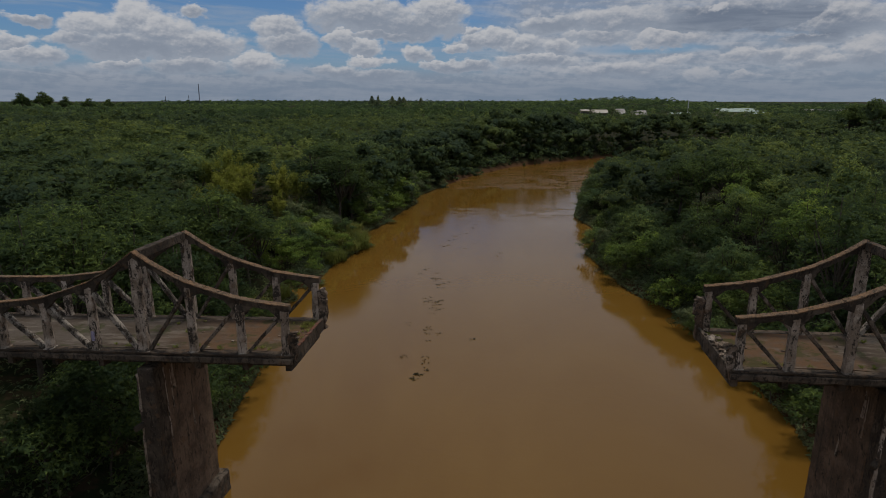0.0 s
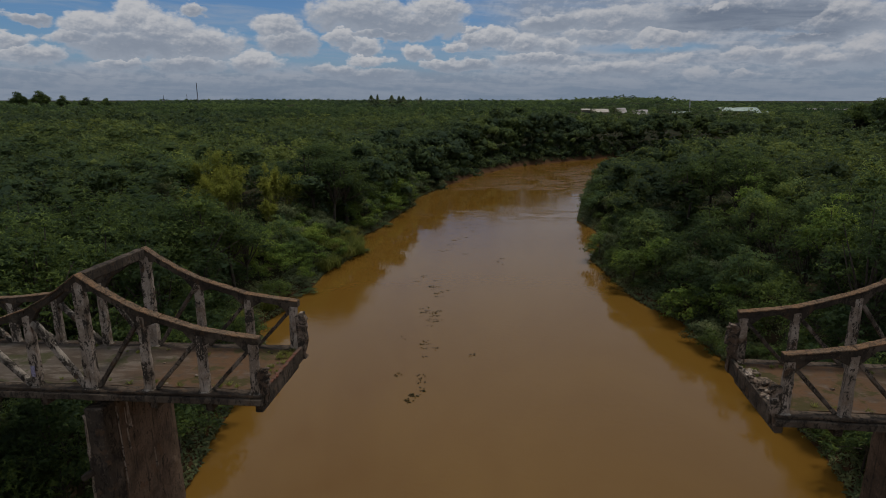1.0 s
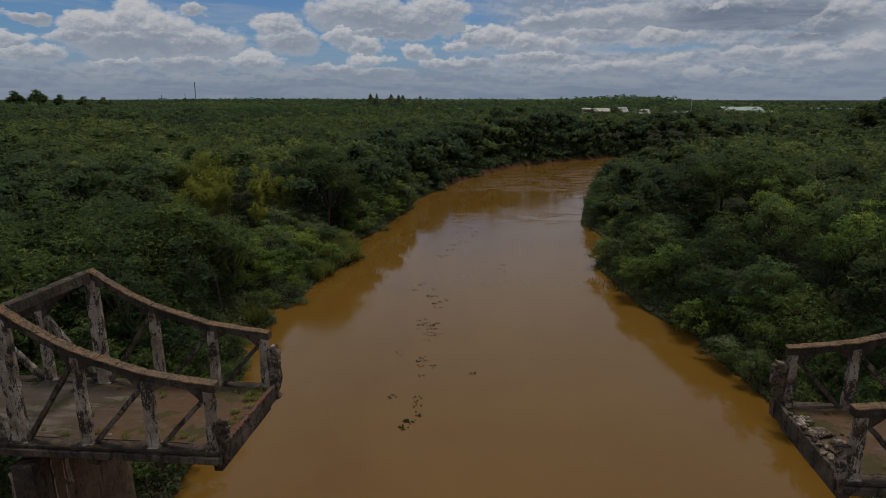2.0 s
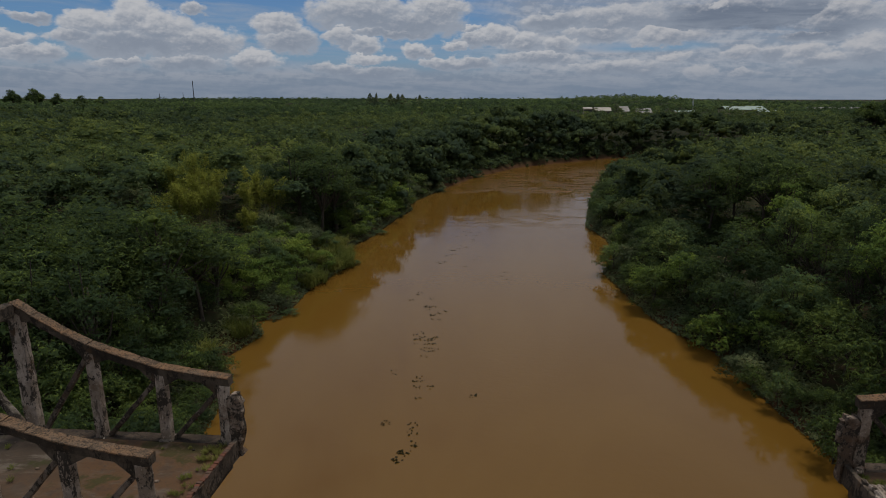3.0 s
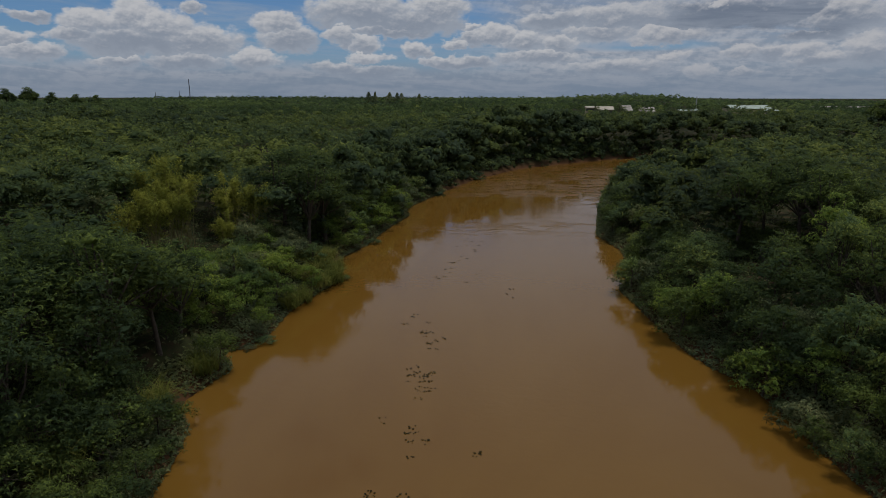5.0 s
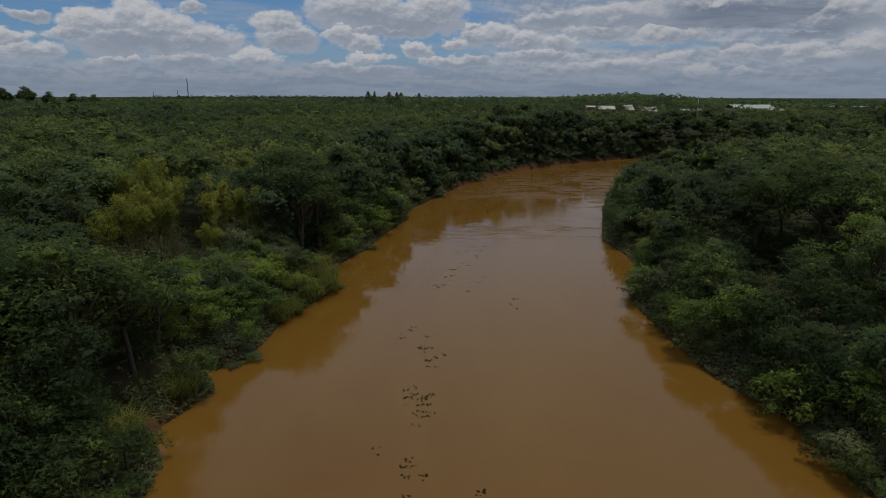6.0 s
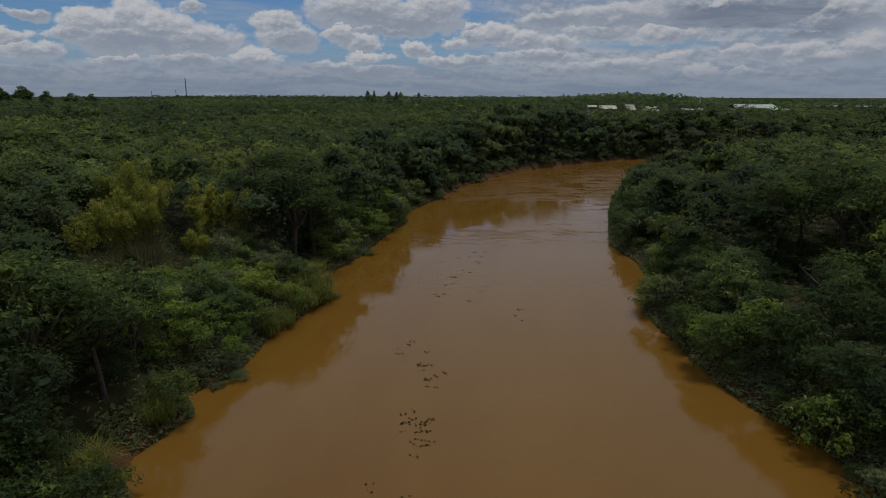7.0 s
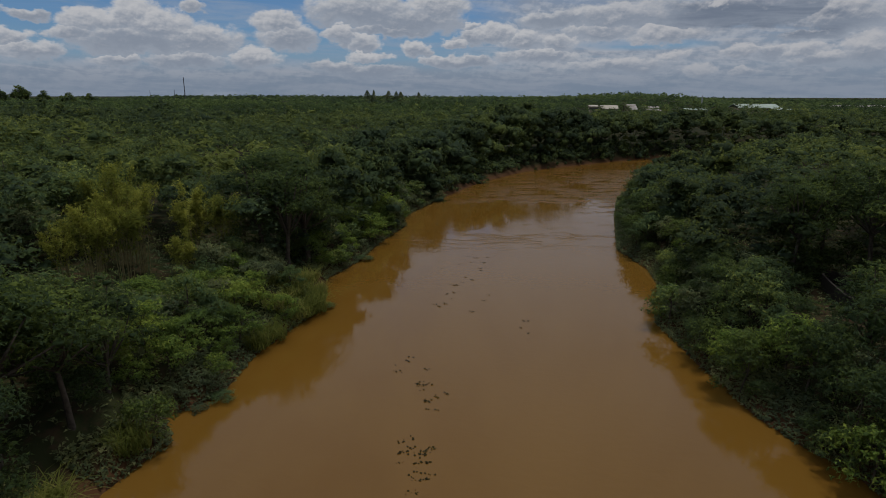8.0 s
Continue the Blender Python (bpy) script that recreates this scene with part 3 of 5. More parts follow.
def ragged_slab(corners, thick, way, seed, rough=0.14):
    """A broken piece of wall: an outline with torn edges, thickened along way."""
    rng = random.Random(seed)
    pts = []
    for i, p in enumerate(corners):
        q = corners[(i + 1) % len(corners)]
        p, q = Vector(p), Vector(q)
        steps = max(2, int((q - p).length / 0.16))
        for k in range(steps):
            c = p.lerp(q, k / steps)
            pts.append(c + Vector((rng.uniform(-rough, rough), rng.uniform(-0.03, 0.03), rng.uniform(-rough, rough))))
    bm = bmesh.new()
    w = Vector(way).normalized() * thick
    front = [bm.verts.new(p - w / 2) for p in pts]
    back = [bm.verts.new(p + w / 2 + Vector((rng.uniform(-0.05, 0.05), 0, rng.uniform(-0.05, 0.05)))) for p in pts]
    bm.faces.new(front)
    bm.faces.new(back[::-1])
    for i in range(len(pts)):
        j = (i + 1) % len(pts)
        bm.faces.new((front[j], front[i], back[i], back[j]))
    bmesh.ops.triangulate(bm, faces=[f for f in bm.faces if len(f.verts) > 4])
    bmesh.ops.recalc_face_normals(bm, faces=bm.faces)
    return bm


def build_span(sign, x_end, y_near, y_far, tilt, panels, label, seed):
    """One half of the bridge, from its broken end outwards."""
    span = thing("broken_bridge_span", label, "bridge", "halves of the broken bridge", (0, 0, 0))

    def at(s, y, z):
        return Vector((x_end + sign * s, y, z + tilt * s))

    last = POST_S[panels - 1]
    for row, y in enumerate((y_near, y_far)):
        inner = 1 if row == 0 else -1
        # top chord: one beam a panel, curving between its joints
        for k in range(panels - 1):
            s0, s1, z0, z1 = POST_S[k], POST_S[k + 1], CHORD_Z[k], CHORD_Z[k + 1]
            if k == 0:
                s0 = 0.14
            pts = []
            for i in range(7):
                f = i / 6
                sag = -0.10 * math.sin(math.pi * f) if abs(z1 - z0) > 0.9 else -0.02 * math.sin(math.pi * f)
                pts.append(at(s0 + (s1 - s0) * f, y, z0 + (z1 - z0) * f - 0.23 + sag))
            bm = bmesh.new()
            rings = []
            for p in pts:
                rings.append([bm.verts.new(p + Vector((0, dy, dz))) for dy, dz in ((-0.14, -0.07), (0.14, -0.07), (0.16, 0.16), (-0.16, 0.16))])
            for a, b in zip(rings, rings[1:]):
                for i in range(4):
                    j = (i + 1) % 4
                    bm.faces.new((a[i], a[j], b[j], b[i]))
            bm.faces.new(rings[0])
            bm.faces.new(rings[-1][::-1])
            bmesh.ops.recalc_face_normals(bm, faces=bm.faces)
            chord = part("top_chord", worn(bm, 0.03, seed + k, 0.3), CHORD, span, "dark weathered concrete top chord")
            # lichen-grown capping in short lengths with open joints
            cuts = max(2, round((s1 - s0) / 0.85))
            joints = random.Random(seed * 31 + k * 2 + row)
            marks = [0.0] + [(c + joints.uniform(-0.3, 0.3)) / cuts for c in range(1, cuts)] + [1.0]
            for c in range(cuts):
                f0, f1 = marks[c], marks[c + 1]
                ends = []
                for f in (f0, f1):
                    i = min(int(f * 6), 5)
                    ends.append(pts[i].lerp(pts[i + 1], f * 6 - i) + Vector((0, 0, 0.195)))
                d = (ends[1] - ends[0]) * 0.004
                part("cap", worn(bar(ends[0] + d, ends[1] - d, 0.37, 0.055, bevel=0.014), 0.02, seed + c + k, 0.25), CAP, chord, "rust-brown lichen-covered capping")
        # posts, with spread feet and heads
        for k in range(panels):
            s, top = POST_S[k], CHORD_Z[k] - 0.28
            w = 0.50 if k == 3 else 0.35
            foot, head = at(s, y, ROAD - 0.06), at(s, y, top)
            post = part("post", worn(bar(foot, head, 0.30, w, up=(1, 0, 0), taper=0.90, bevel=0.025), 0.026, seed * 3 + k, 0.2), POST, span, "flaking pale concrete post")
            part("plinth", worn(box(foot.x - w * 0.66, foot.x + w * 0.66, y - 0.24, y + 0.24, foot.z - 0.05, foot.z + 0.13, 0.05), 0.035, seed + k, 0.2), BRACE, post)
            if sign < 0 and row == 0 and k == 4:
                part("paint_mark", worn(bar(foot + Vector((-0.02, -0.162, 0.55)), foot + Vector((0.0, -0.158, 1.0)), 0.02, 0.17, up=(1, 0, 0), bevel=0.004), 0.01, 3, 0.1), PAINT, post, "faded violet paint mark")
            # haunches under the chord
            for side in (-1, 1):
                if (k == 0 and side == -1) or (k == panels - 1 and side == 1):
                    continue
                slope = (CHORD_Z[k + side] - CHORD_Z[k]) / abs(POST_S[k + side] - POST_S[k])
                a = at(s + side * 0.12, y, top - 0.42)
                b = at(s + side * 0.72, y, top + slope * 0.72 - 0.0)
                c = at(s + side * 0.12, y, top + 0.08)
                bm = bmesh.new()
                f = [bm.verts.new(p + Vector((0, -0.12, 0))) for p in (a, b, c)]
                g = [bm.verts.new(p + Vector((0, 0.12, 0))) for p in (a, b, c)]
                bm.faces.new(f)
                bm.faces.new(g[::-1])
                for i in range(3):
                    j = (i + 1) % 3
                    bm.faces.new((f[j], f[i], g[i], g[j]))
                bmesh.ops.recalc_face_normals(bm, faces=bm.faces)
                part("haunch", worn(bm, 0.03, seed + k, 0.3), CHORD, post, "stained concrete haunch")
        # diagonals: from the head of the outer post to the foot of the inner one, as seen from the tower
        for k in range(panels):
            if k == 3:
                continue
            to = k + 1 if k < 3 else k - 1
            turn = 1 if k < 3 else -1
            a = at(POST_S[k] + turn * 0.18, y, CHORD_Z[k] - 0.55)
            b = at(POST_S[to] - turn * 0.30, y, ROAD + 0.08)
            thick = 0.17 if k < 3 else 0.23
            part("diagonal", worn(bar(a, b, thick, thick * 0.9, bevel=0.02), 0.022, seed + k * 5 + row, 0.26), STRUT if k < 3 else BRACE, span, "thin dark stained concrete diagonal" if k < 3 else "flaking mottled concrete diagonal")
        # edge beam and kerb
        a, b = at(0.05, y - inner * 0.1, ROAD - 0.23), at(last + 0.4, y - inner * 0.1, ROAD - 0.23)
        part("edge_beam", worn(bar(a, b, 0.56, 0.25, bevel=0.02), 0.035, seed + row, 0.3), BEAM, span, "chipped dark edge beam")
        a, b = at(0.1, y - inner * 0.05, ROAD - 0.02), at(last + 0.4, y - inner * 0.05, ROAD - 0.02)
        part("kerb", worn(bar(a, b, 0.50, 0.10, bevel=0.012), 0.028, seed + row + 4, 0.2), KERB, span, "crumbling stained kerb")
        # longitudinal girder under the road
        a, b = at(0.3, y + inner * 0.75, ROAD - 0.62), at(last + 0.4, y + inner * 0.75, ROAD - 0.62)
        part("girder", worn(bar(a, b, 0.34, 0.5, bevel=0.03), 0.02, seed + row + 9, 0.6), BEAM, span)
        # torn wall left standing past the end post
        e, up = (0.0, 1.02) if row == 0 else (0.08, 1.7)
        corners = [at(0.18, y, ROAD - 0.5), at(0.02 - e, y, ROAD - 0.4), at(-0.06 - e, y, ROAD + up * 0.4), at(-0.14 - e, y, ROAD + up * 0.75), at(-0.08 - e, y, ROAD + up * 0.95), at(0.08, y, ROAD + up), at(0.26, y, ROAD + up * 0.97)]
        torn = part("torn_wall", worn(ragged_slab(corners, 0.27, (0, 1, 0), seed * 11 + row, 0.07), 0.05, seed, 0.14), RUBBLE, span, "jagged broken end wall of dark concrete")
        # loose courses on the break
        rng = random.Random(seed * 5 + row)
        for c in range(5):
            p = at(0.08 - rng.uniform(0.0, 0.16 + e), y + rng.uniform(-0.12, 0.12), ROAD + up + rng.uniform(-0.02, 0.06) - 0.16 * c)
            lump = worn(bar(p - Vector((0.13, 0, 0)), p + Vector((0.12, 0, 0.03)), 0.2, 0.08, bevel=0.02), 0.035, seed + c, 0.1)
            part("rubble", lump, RUBBLE, torn, "loose broken masonry")
    # portal between the two towers
    a, b = at(7.15, y_near + 0.2, CHORD_Z[3] - 0.26), at(7.15, y_far - 0.2, CHORD_Z[3] - 0.26)
    part("portal_beam", worn(bar(a, b, 0.34, 0.42, bevel=0.03), 0.025, seed, 0.35), BEAM, span, "dark cross beam between the tower posts")
    # deck slab, uneven with dust and earth
    nx, ny = int(last * 3.0), 16
    y0, y1 = y_near + 0.22, y_far - 0.22
    bm = bmesh.new()
    grid = []
    for i in range(nx + 1):
        s = 0.12 + (last + 0.28) * i / nx
        line = []
        for j in range(ny + 1):
            y = y0 + (y1 - y0) * j / ny
            p = at(s, y, ROAD - 0.04)
            q = Vector((p.x * 0.8, y * 0.8, seed))
            edge = 0.07 * max(0.0, 1 - min(j, ny - j) / 2.5)
            p.z += 0.05 * noise.noise(q) + 0.03 * noise.noise(q * 3.3) + edge
            line.append(bm.verts.new(p))
        grid.append(line)
    for a, b in zip(grid, grid[1:]):
        for j in range(ny):
            bm.faces.new((a[j], a[j + 1], b[j + 1], b[j]))
    bmesh.ops.recalc_face_normals(bm, faces=bm.faces)
    if sum(f.normal.z for f in bm.faces) < 0:
        bmesh.ops.reverse_faces(bm, faces=bm.faces)
    rim = [e for e in bm.edges if e.is_boundary]
    down = bmesh.ops.extrude_edge_only(bm, edges=rim)
    for v in [g for g in down["geom"] if isinstance(g, bmesh.types.BMVert)]:
        v.co.z = ROAD - 0.36 + tilt * abs(v.co.x - x_end)
    part("deck", bm, DECK, span, "dusty brown earth-covered deck")
    # floor beams
    for k in range(panels):
        s = POST_S[k]
        a, b = at(s, y_near + 0.1, ROAD - 0.62), at(s, y_far - 0.1, ROAD - 0.62)
        part("floor_beam", worn(bar(a, b, 0.3, 0.55, bevel=0.03), 0.02, seed + k, 0.6), BEAM, span)
    # end wall across the road with a brick coping
    a, b = at(0.06, y_near + 0.1, ROAD - 0.18), at(0.06, y_far - 0.05, ROAD - 0.12)
    wall = part("end_wall", worn(bar(a, b, 0.15, 0.64, bevel=0.02), 0.035, seed + 2, 0.3), BEAM, span, "dark broken end wall across the road")
    me = None
    y, rng = y_near + 0.35, random.Random(seed)
    if sign > 0:
        for k in range(34):
            c = at(0.10 + abs(rng.gauss(0, 0.16)), rng.uniform(y_near + 0.3, y_far - 0.3), ROAD + 0.17 + rng.uniform(-0.05, 0.06))
            long, wide = rng.uniform(0.10, 0.30), rng.uniform(0.10, 0.2)
            lump = worn(box(-long / 2, long / 2, -wide / 2, wide / 2, -0.05, 0.05, 0.012), 0.03, seed + k, 0.1)
            chunk = part("rubble", lump, RUBBLE if k % 3 else POST, wall, "pale broken concrete on the end wall")
            chunk.matrix_basis = pose(*c, rng.uniform(-18, 18), rng.uniform(-18, 18), rng.uniform(0, 180))
        y = y_far
    while y < y_far - 0.4:
        if rng.random() < 0.93:
            c = at(0.06 + rng.uniform(-0.03, 0.03), y, ROAD + 0.20 + rng.uniform(-0.012, 0.012))
            if me is None:
                br = part("brick", worn(bar((-0.075, 0, 0), (0.075, 0, 0), 0.118, 0.06, bevel=0.01), 0.006, seed, 0.2), BRICK, wall)
                me = br.data
            else:
                br = new("brick", me)
                br.parent = wall
            br.matrix_basis = pose(*c, rng.uniform(-3, 3), rng.uniform(-4, 4), rng.uniform(-4, 4))
        y += 0.125
    return span, at


def build_pier(sign, x_mid, y_near, y_far, tall, label, seed):
    pier = thing("bridge_pier", label, "bridge pier", "piers of the broken bridge", (0, 0, 0))
    w = 0.40
    y = y_near + 0.2
    # the near side's shade is put into the column's dark colour
    column = part("column", worn(bar((x_mid, y, -1.8), (x_mid, y, tall), 1.0, 2 * w * 1.12, up=(1, 0, 0), taper=0.86, bevel=0.07), 0.03, seed, 0.5), BEAM, pier, "tapered stained concrete column, toned dark for its shaded near side")
    for side in (-1, 1):
        x = x_mid + side * w * 1.0
        part("flaked_edge", worn(bar((x + side * 0.04, y - 0.42 * (side < 0) + 0.48 * (side > 0), 3.2 if side < 0 else 5.8), (x - side * 0.03, y - 0.40 * (side < 0) + 0.46 * (side > 0), tall - 0.3), 0.12 if side < 0 else 0.05, 0.14 if side < 0 else 0.06, up=(1, 0, 0), bevel=0.03), 0.05, seed + 7, 0.25), POST, column, "pale flaking edge of the column")
    part("spur", worn(bar((x_mid - 0.3, y_near - 0.2, 7.1), (x_mid - 0.72, y_near - 0.42, 6.85), 0.26, 0.24, bevel=0.04), 0.03, seed, 0.2), CHORD, column, "short broken stub of dark concrete")
    # the web wall runs flush through to the far end
    a, b = (x_mid, (y_near + y_far) / 2 + 0.55, -1.8), (x_mid, (y_near + y_far) / 2 + 0.55, tall - 0.05)
    web = part("web_wall", worn(bar(a, b, y_far - y_near + 0.1, 2 * w * 1.04, up=(1, 0, 0), taper=0.90, bevel=0.06), 0.03, seed + 2, 0.5), PIER, pier, "smooth brown web wall with worn corners")
    for k, (dy, z0, z1, wide) in enumerate(((0.95, 7.3, 9.3, 0.10), (1.15, 8.2, 9.5, 0.22), (2.6, 5.4, 6.6, 0.13))):
        x = x_mid - sign * (w * 0.93)
        part("flaked_patch", worn(bar((x - sign * 0.035, y + dy, z0), (x + sign * 0.01, y + dy, z1), wide, 0.05, up=(1, 0, 0), taper=0.5, bevel=0.012), 0.03, seed + 20 + k, 0.15), POST, web, "pale flaked strip of old render")
    part("footing", worn(box(x_mid - 0.8, x_mid + 0.8, y_near - 0.5, y_far + 0.95, -1.9, 1.3, 0.14), 0.06, seed + 3, 0.5), BEAM, pier, "wider dark footing at the water")
    return pier


def tuft_proto(seed, n=46, tall=0.32, wide=0.2):
    """A tuft of grass on the deck; the blades spring from one root."""
    rng = np.random.default_rng(seed)
    verts, faces = [(0, 0, -0.02)], []
    for k in range(n):
        a, r, h = rng.uniform(0, 2 * math.pi), wide * math.sqrt(rng.uniform(0.05, 1)), tall * rng.uniform(0.4, 1.0)
        d, s = np.array([math.cos(a), math.sin(a), 0.0]), np.array([-math.sin(a), math.cos(a), 0.0]) * 0.012
        b = len(verts)
        verts += [d * r + s + np.array([0, 0, h * 0.6]), d * r * 1.5 + np.array([0, 0, h]), d * r - s + np.array([0, 0, h * 0.6])]
        faces += [(0, b, b + 1), (0, b + 1, b + 2)]
    return array_mesh("grass_tuft", verts, faces, REED)


def deck_growth(at, y_near, y_far, seed, count):
    rng = random.Random(seed)
    tufts = [tuft_proto(700 + seed + i) for i in range(3)]
    for k in range(count):
        by_break = k < count * 0.55
        s = 0.28 + rng.uniform(0.0, 0.7) ** 1.5 if by_break else rng.uniform(0.6, 10.0)
        edge = rng.random() < (0.6 if by_break else 0.92)
        y = (y_far - rng.uniform(0.3, 1.1) if by_break or rng.random() < 0.35 else y_near + rng.uniform(0.34, 0.7)) if edge else rng.uniform(y_near + 0.6, y_far - 0.5)
        p = at(s, y, ROAD - 0.03)
        ob = tagged(new("grass_tuft", rng.choice(tufts)), "green grass tuft growing on the dusty bridge deck", "grass", "grass on the bridge deck")
        k2 = rng.uniform(0.35, 0.8)
        ob.matrix_basis = pose(*p, 0, 0, rng.uniform(0, 360)) @ Matrix.Diagonal((k2, k2, k2, 1))
    for k in range(7):
        p = at(rng.uniform(0.2, 8.0), rng.uniform(y_near + 0.5, y_far - 0.5), ROAD + 0.0)
        r = rng.uniform(0.03, 0.08)
        ob = part("stone", worn(bar(p - Vector((r, 0, 0)), p + Vector((r, 0.02, 0)), r * 1.5, r * 0.9, bevel=r * 0.25), r * 0.3, k, r), RUBBLE)
        tagged(ob, "small pale broken stone lying on the bridge deck", "stone", "stones on the bridge deck")


_, left_at = build_span(-1, -9.33, 24.45, 28.78, -0.022, 11, "broken concrete truss bridge half with flaking grey posts on a pier", 3)
_, right_at = build_span(1, 9.33, 25.05, 29.45, 0.004, 11, "broken concrete truss bridge half with an earthy deck facing its twin", 8)
build_pier(-1, -16.4, 24.3, 28.6, 9.9, "tall stained brown concrete bridge pier standing in the water", 5)
build_pier(1, 16.1, 24.9, 29.3, 9.92, "tall stained brown concrete bridge pier standing by the bushes", 6)


deck_growth(left_at, 24.45, 28.78, 1, 60)
deck_growth(right_at, 25.05, 29.45, 2, 40)
# slabs broken off and lying on the right deck, near the break
for k, (x, y, turn, long, wide) in enumerate(((9.95, 27.5, 20, 0.9, 0.5), (9.75, 26.6, -35, 0.7, 0.42), (10.3, 26.9, 60, 0.6, 0.4), (9.8, 28.3, 10, 0.65, 0.45), (10.15, 26.1, -10, 0.5, 0.35))):
    slab = part("concrete_slab", worn(box(-long / 2, long / 2, -wide / 2, wide / 2, -0.05, 0.07, 0.02), 0.04, 4 + k, 0.2), RUBBLE)
    slab.matrix_basis = pose(x, y, ROAD + 0.06, 4 * (-1) ** k, 5, turn)
    tagged(slab, "broken pale concrete slab lying on the bridge deck", "slab", "broken slabs on the deck")



# ---- vegetation ----
def crown_arrays(rng, radius, tall, base, clumps, leaves, size, blades=3):
    """A crown of many leafy layers of different size; also gives the layers' centres, for the limbs."""
    centres, radii, at, out, soft = [], [], [], [], []
    lean = rng.uniform(0, 2 * math.pi)
    for k in range(clumps):
        a, r = 2.4 * k + rng.uniform(-0.6, 0.6), radius * math.sqrt((k + 0.6) / clumps) * rng.uniform(0.66, 0.92)
        h = base + (tall - base) * (0.90 - 0.66 * (r / radius) ** 1.8 + rng.uniform(-0.2, 0.12) + 0.06 * math.cos(a - lean))
        centres.append(np.array([r * math.cos(a), r * math.sin(a), h]))
        radii.append(radius * rng.uniform(0.19, 0.38))
    share = np.array(radii) ** 2
    share = share / share.sum()
    for c, cr, part_of in zip(centres, radii, share):
        n = max(12, int(leaves * part_of))
        d = rng.normal(size=(n, 3))
        d[:, 2] = d[:, 2] * 0.8 + 0.35
        d /= np.linalg.norm(d, axis=1, keepdims=True)
        p = c + d * cr * rng.uniform(0.5, 1.28, (n, 1)) * np.array([1.05, 1.05, 0.62])
        at.append(p)
        out.append(d * 0.7 + np.array([0, 0, 0.7]) + rng.normal(scale=0.45, size=(n, 3)))
        middle = p - np.array([0, 0, base + (tall - base) * 0.35])
        soft.append(d * 0.7 + 0.6 * middle / radius + np.array([0, 0, 0.2]) + rng.normal(scale=0.3, size=(n, 3)))
    at, out, soft = np.concatenate(at), np.concatenate(out), np.concatenate(soft)
    keep = at[:, 2] > 0.15
    at, out, soft = at[keep], out[keep], soft[keep]
    sprays = (*leaf_arrays(at, out, size * rng.uniform(0.55, 1.35, len(at)), rng, blades=blades), np.repeat(soft, 3 * blades, axis=0))
    hearts = heart_arrays(np.array(centres), np.array(radii) * 0.26, 0.6, rng, NUB, 0.35)
    return joined(sprays, hearts), centres


def tree_proto(seed, radius, tall, base, clumps, leaves, size, mat, name, trunk=0.16):
    rng = np.random.default_rng(seed)
    (v, f, soft), centres = crown_arrays(rng, radius, tall, base, clumps, leaves, size)
    crown = array_mesh("crown", v, f, mat, soft)
    fork = Vector((rng.uniform(-0.3, 0.3), rng.uniform(-0.3, 0.3), base * 0.75 + 1.4))
    lines = [[((0, 0, -0.6), trunk * 1.35), ((fork.x * 0.4, fork.y * 0.4, fork.z * 0.5), trunk), (tuple(fork), trunk * 0.85), ((fork.x, fork.y, tall * 0.8), trunk * 0.25)]]
    for c in centres[::3]:
        mid = fork.lerp(Vector(c), 0.5) + Vector((rng.uniform(-0.3, 0.3), rng.uniform(-0.3, 0.3), -0.1))
        lines.append([(tuple(fork), trunk * 0.55), (tuple(mid), trunk * 0.4), (tuple(c), trunk * 0.16)])
    tv, tf = tubes(lines, 5)
    wood = bpy.data.meshes.new("trunk")
    wood.from_pydata([tuple(p) for p in tv], [], tf)
    wood.materials.append(BARK)
    wood.shade_smooth()
    return crown, wood, name


def plant(proto, x, y, z, turn, scale, label, category, group):
    crown, wood, name = proto
    ob = thing(name, label, category, group)
    ob.matrix_basis = pose(x, y, z, 0, 0, turn) @ Matrix.Diagonal((scale[0], scale[0], scale[1], 1))
    pieces = [("crown", crown)]
    if isinstance(wood, list):
        pieces += [("cane", me) for me in wood]
    elif wood is not None:
        pieces.append(("trunk", wood))
    for part_name, me in pieces:
        o = new(part_name, me)
        o.parent = ob
    return ob


TALL_FINE = [tree_proto(100 + i, 3.0 + 0.3 * (i % 3), 9.2 + 0.5 * (i % 4), 1.5, 34, 1450, 0.26, LEAF if i % 3 else LEAF_DULL, "tree") for i in range(6)]
TALL_SHADED = [tree_proto(160 + i, 3.1 + 0.3 * (i % 3), 9.2 + 0.6 * (i % 3), 1.2, 36, 1850, 0.22, LEAF_DEEP_SHADED, "tree") for i in range(5)]
TALL = [tree_proto(130 + i, 3.0 + 0.3 * (i % 3), 9.4 + 0.5 * (i % 4), 1.6, 30, 1050, 0.32, LEAF if i % 3 else LEAF_DULL, "tree") for i in range(6)]
BUSH_FINE = [tree_proto(200 + i, 1.9 + 0.2 * (i % 2), 2.9 + 0.4 * (i % 3), 0.2, 20, 850, 0.185, LEAF if i % 3 else LEAF_DULL, "shrub", 0.05) for i in range(5)]
BUSH_SHADE = [tree_proto(260 + i, 1.9 + 0.2 * (i % 2), 2.9 + 0.4 * (i % 3), 0.2, 20, 1050, 0.155, LEAF_DEEP_SHADED, "shrub", 0.05) for i in range(4)]
BUSH_BRIGHT = [tree_proto(280 + i, 1.9 + 0.2 * (i % 2), 2.7 + 0.4 * (i % 3), 0.2, 20, 900, 0.18, LEAF_BRIGHT, "shrub", 0.05) for i in range(4)]
TALL_BRIGHT = [tree_proto(170 + i, 2.6, 9.6, 3.0, 28, 1400, 0.26, LEAF if i else LEAF_BRIGHT, "tree", 0.12) for i in range(3)]
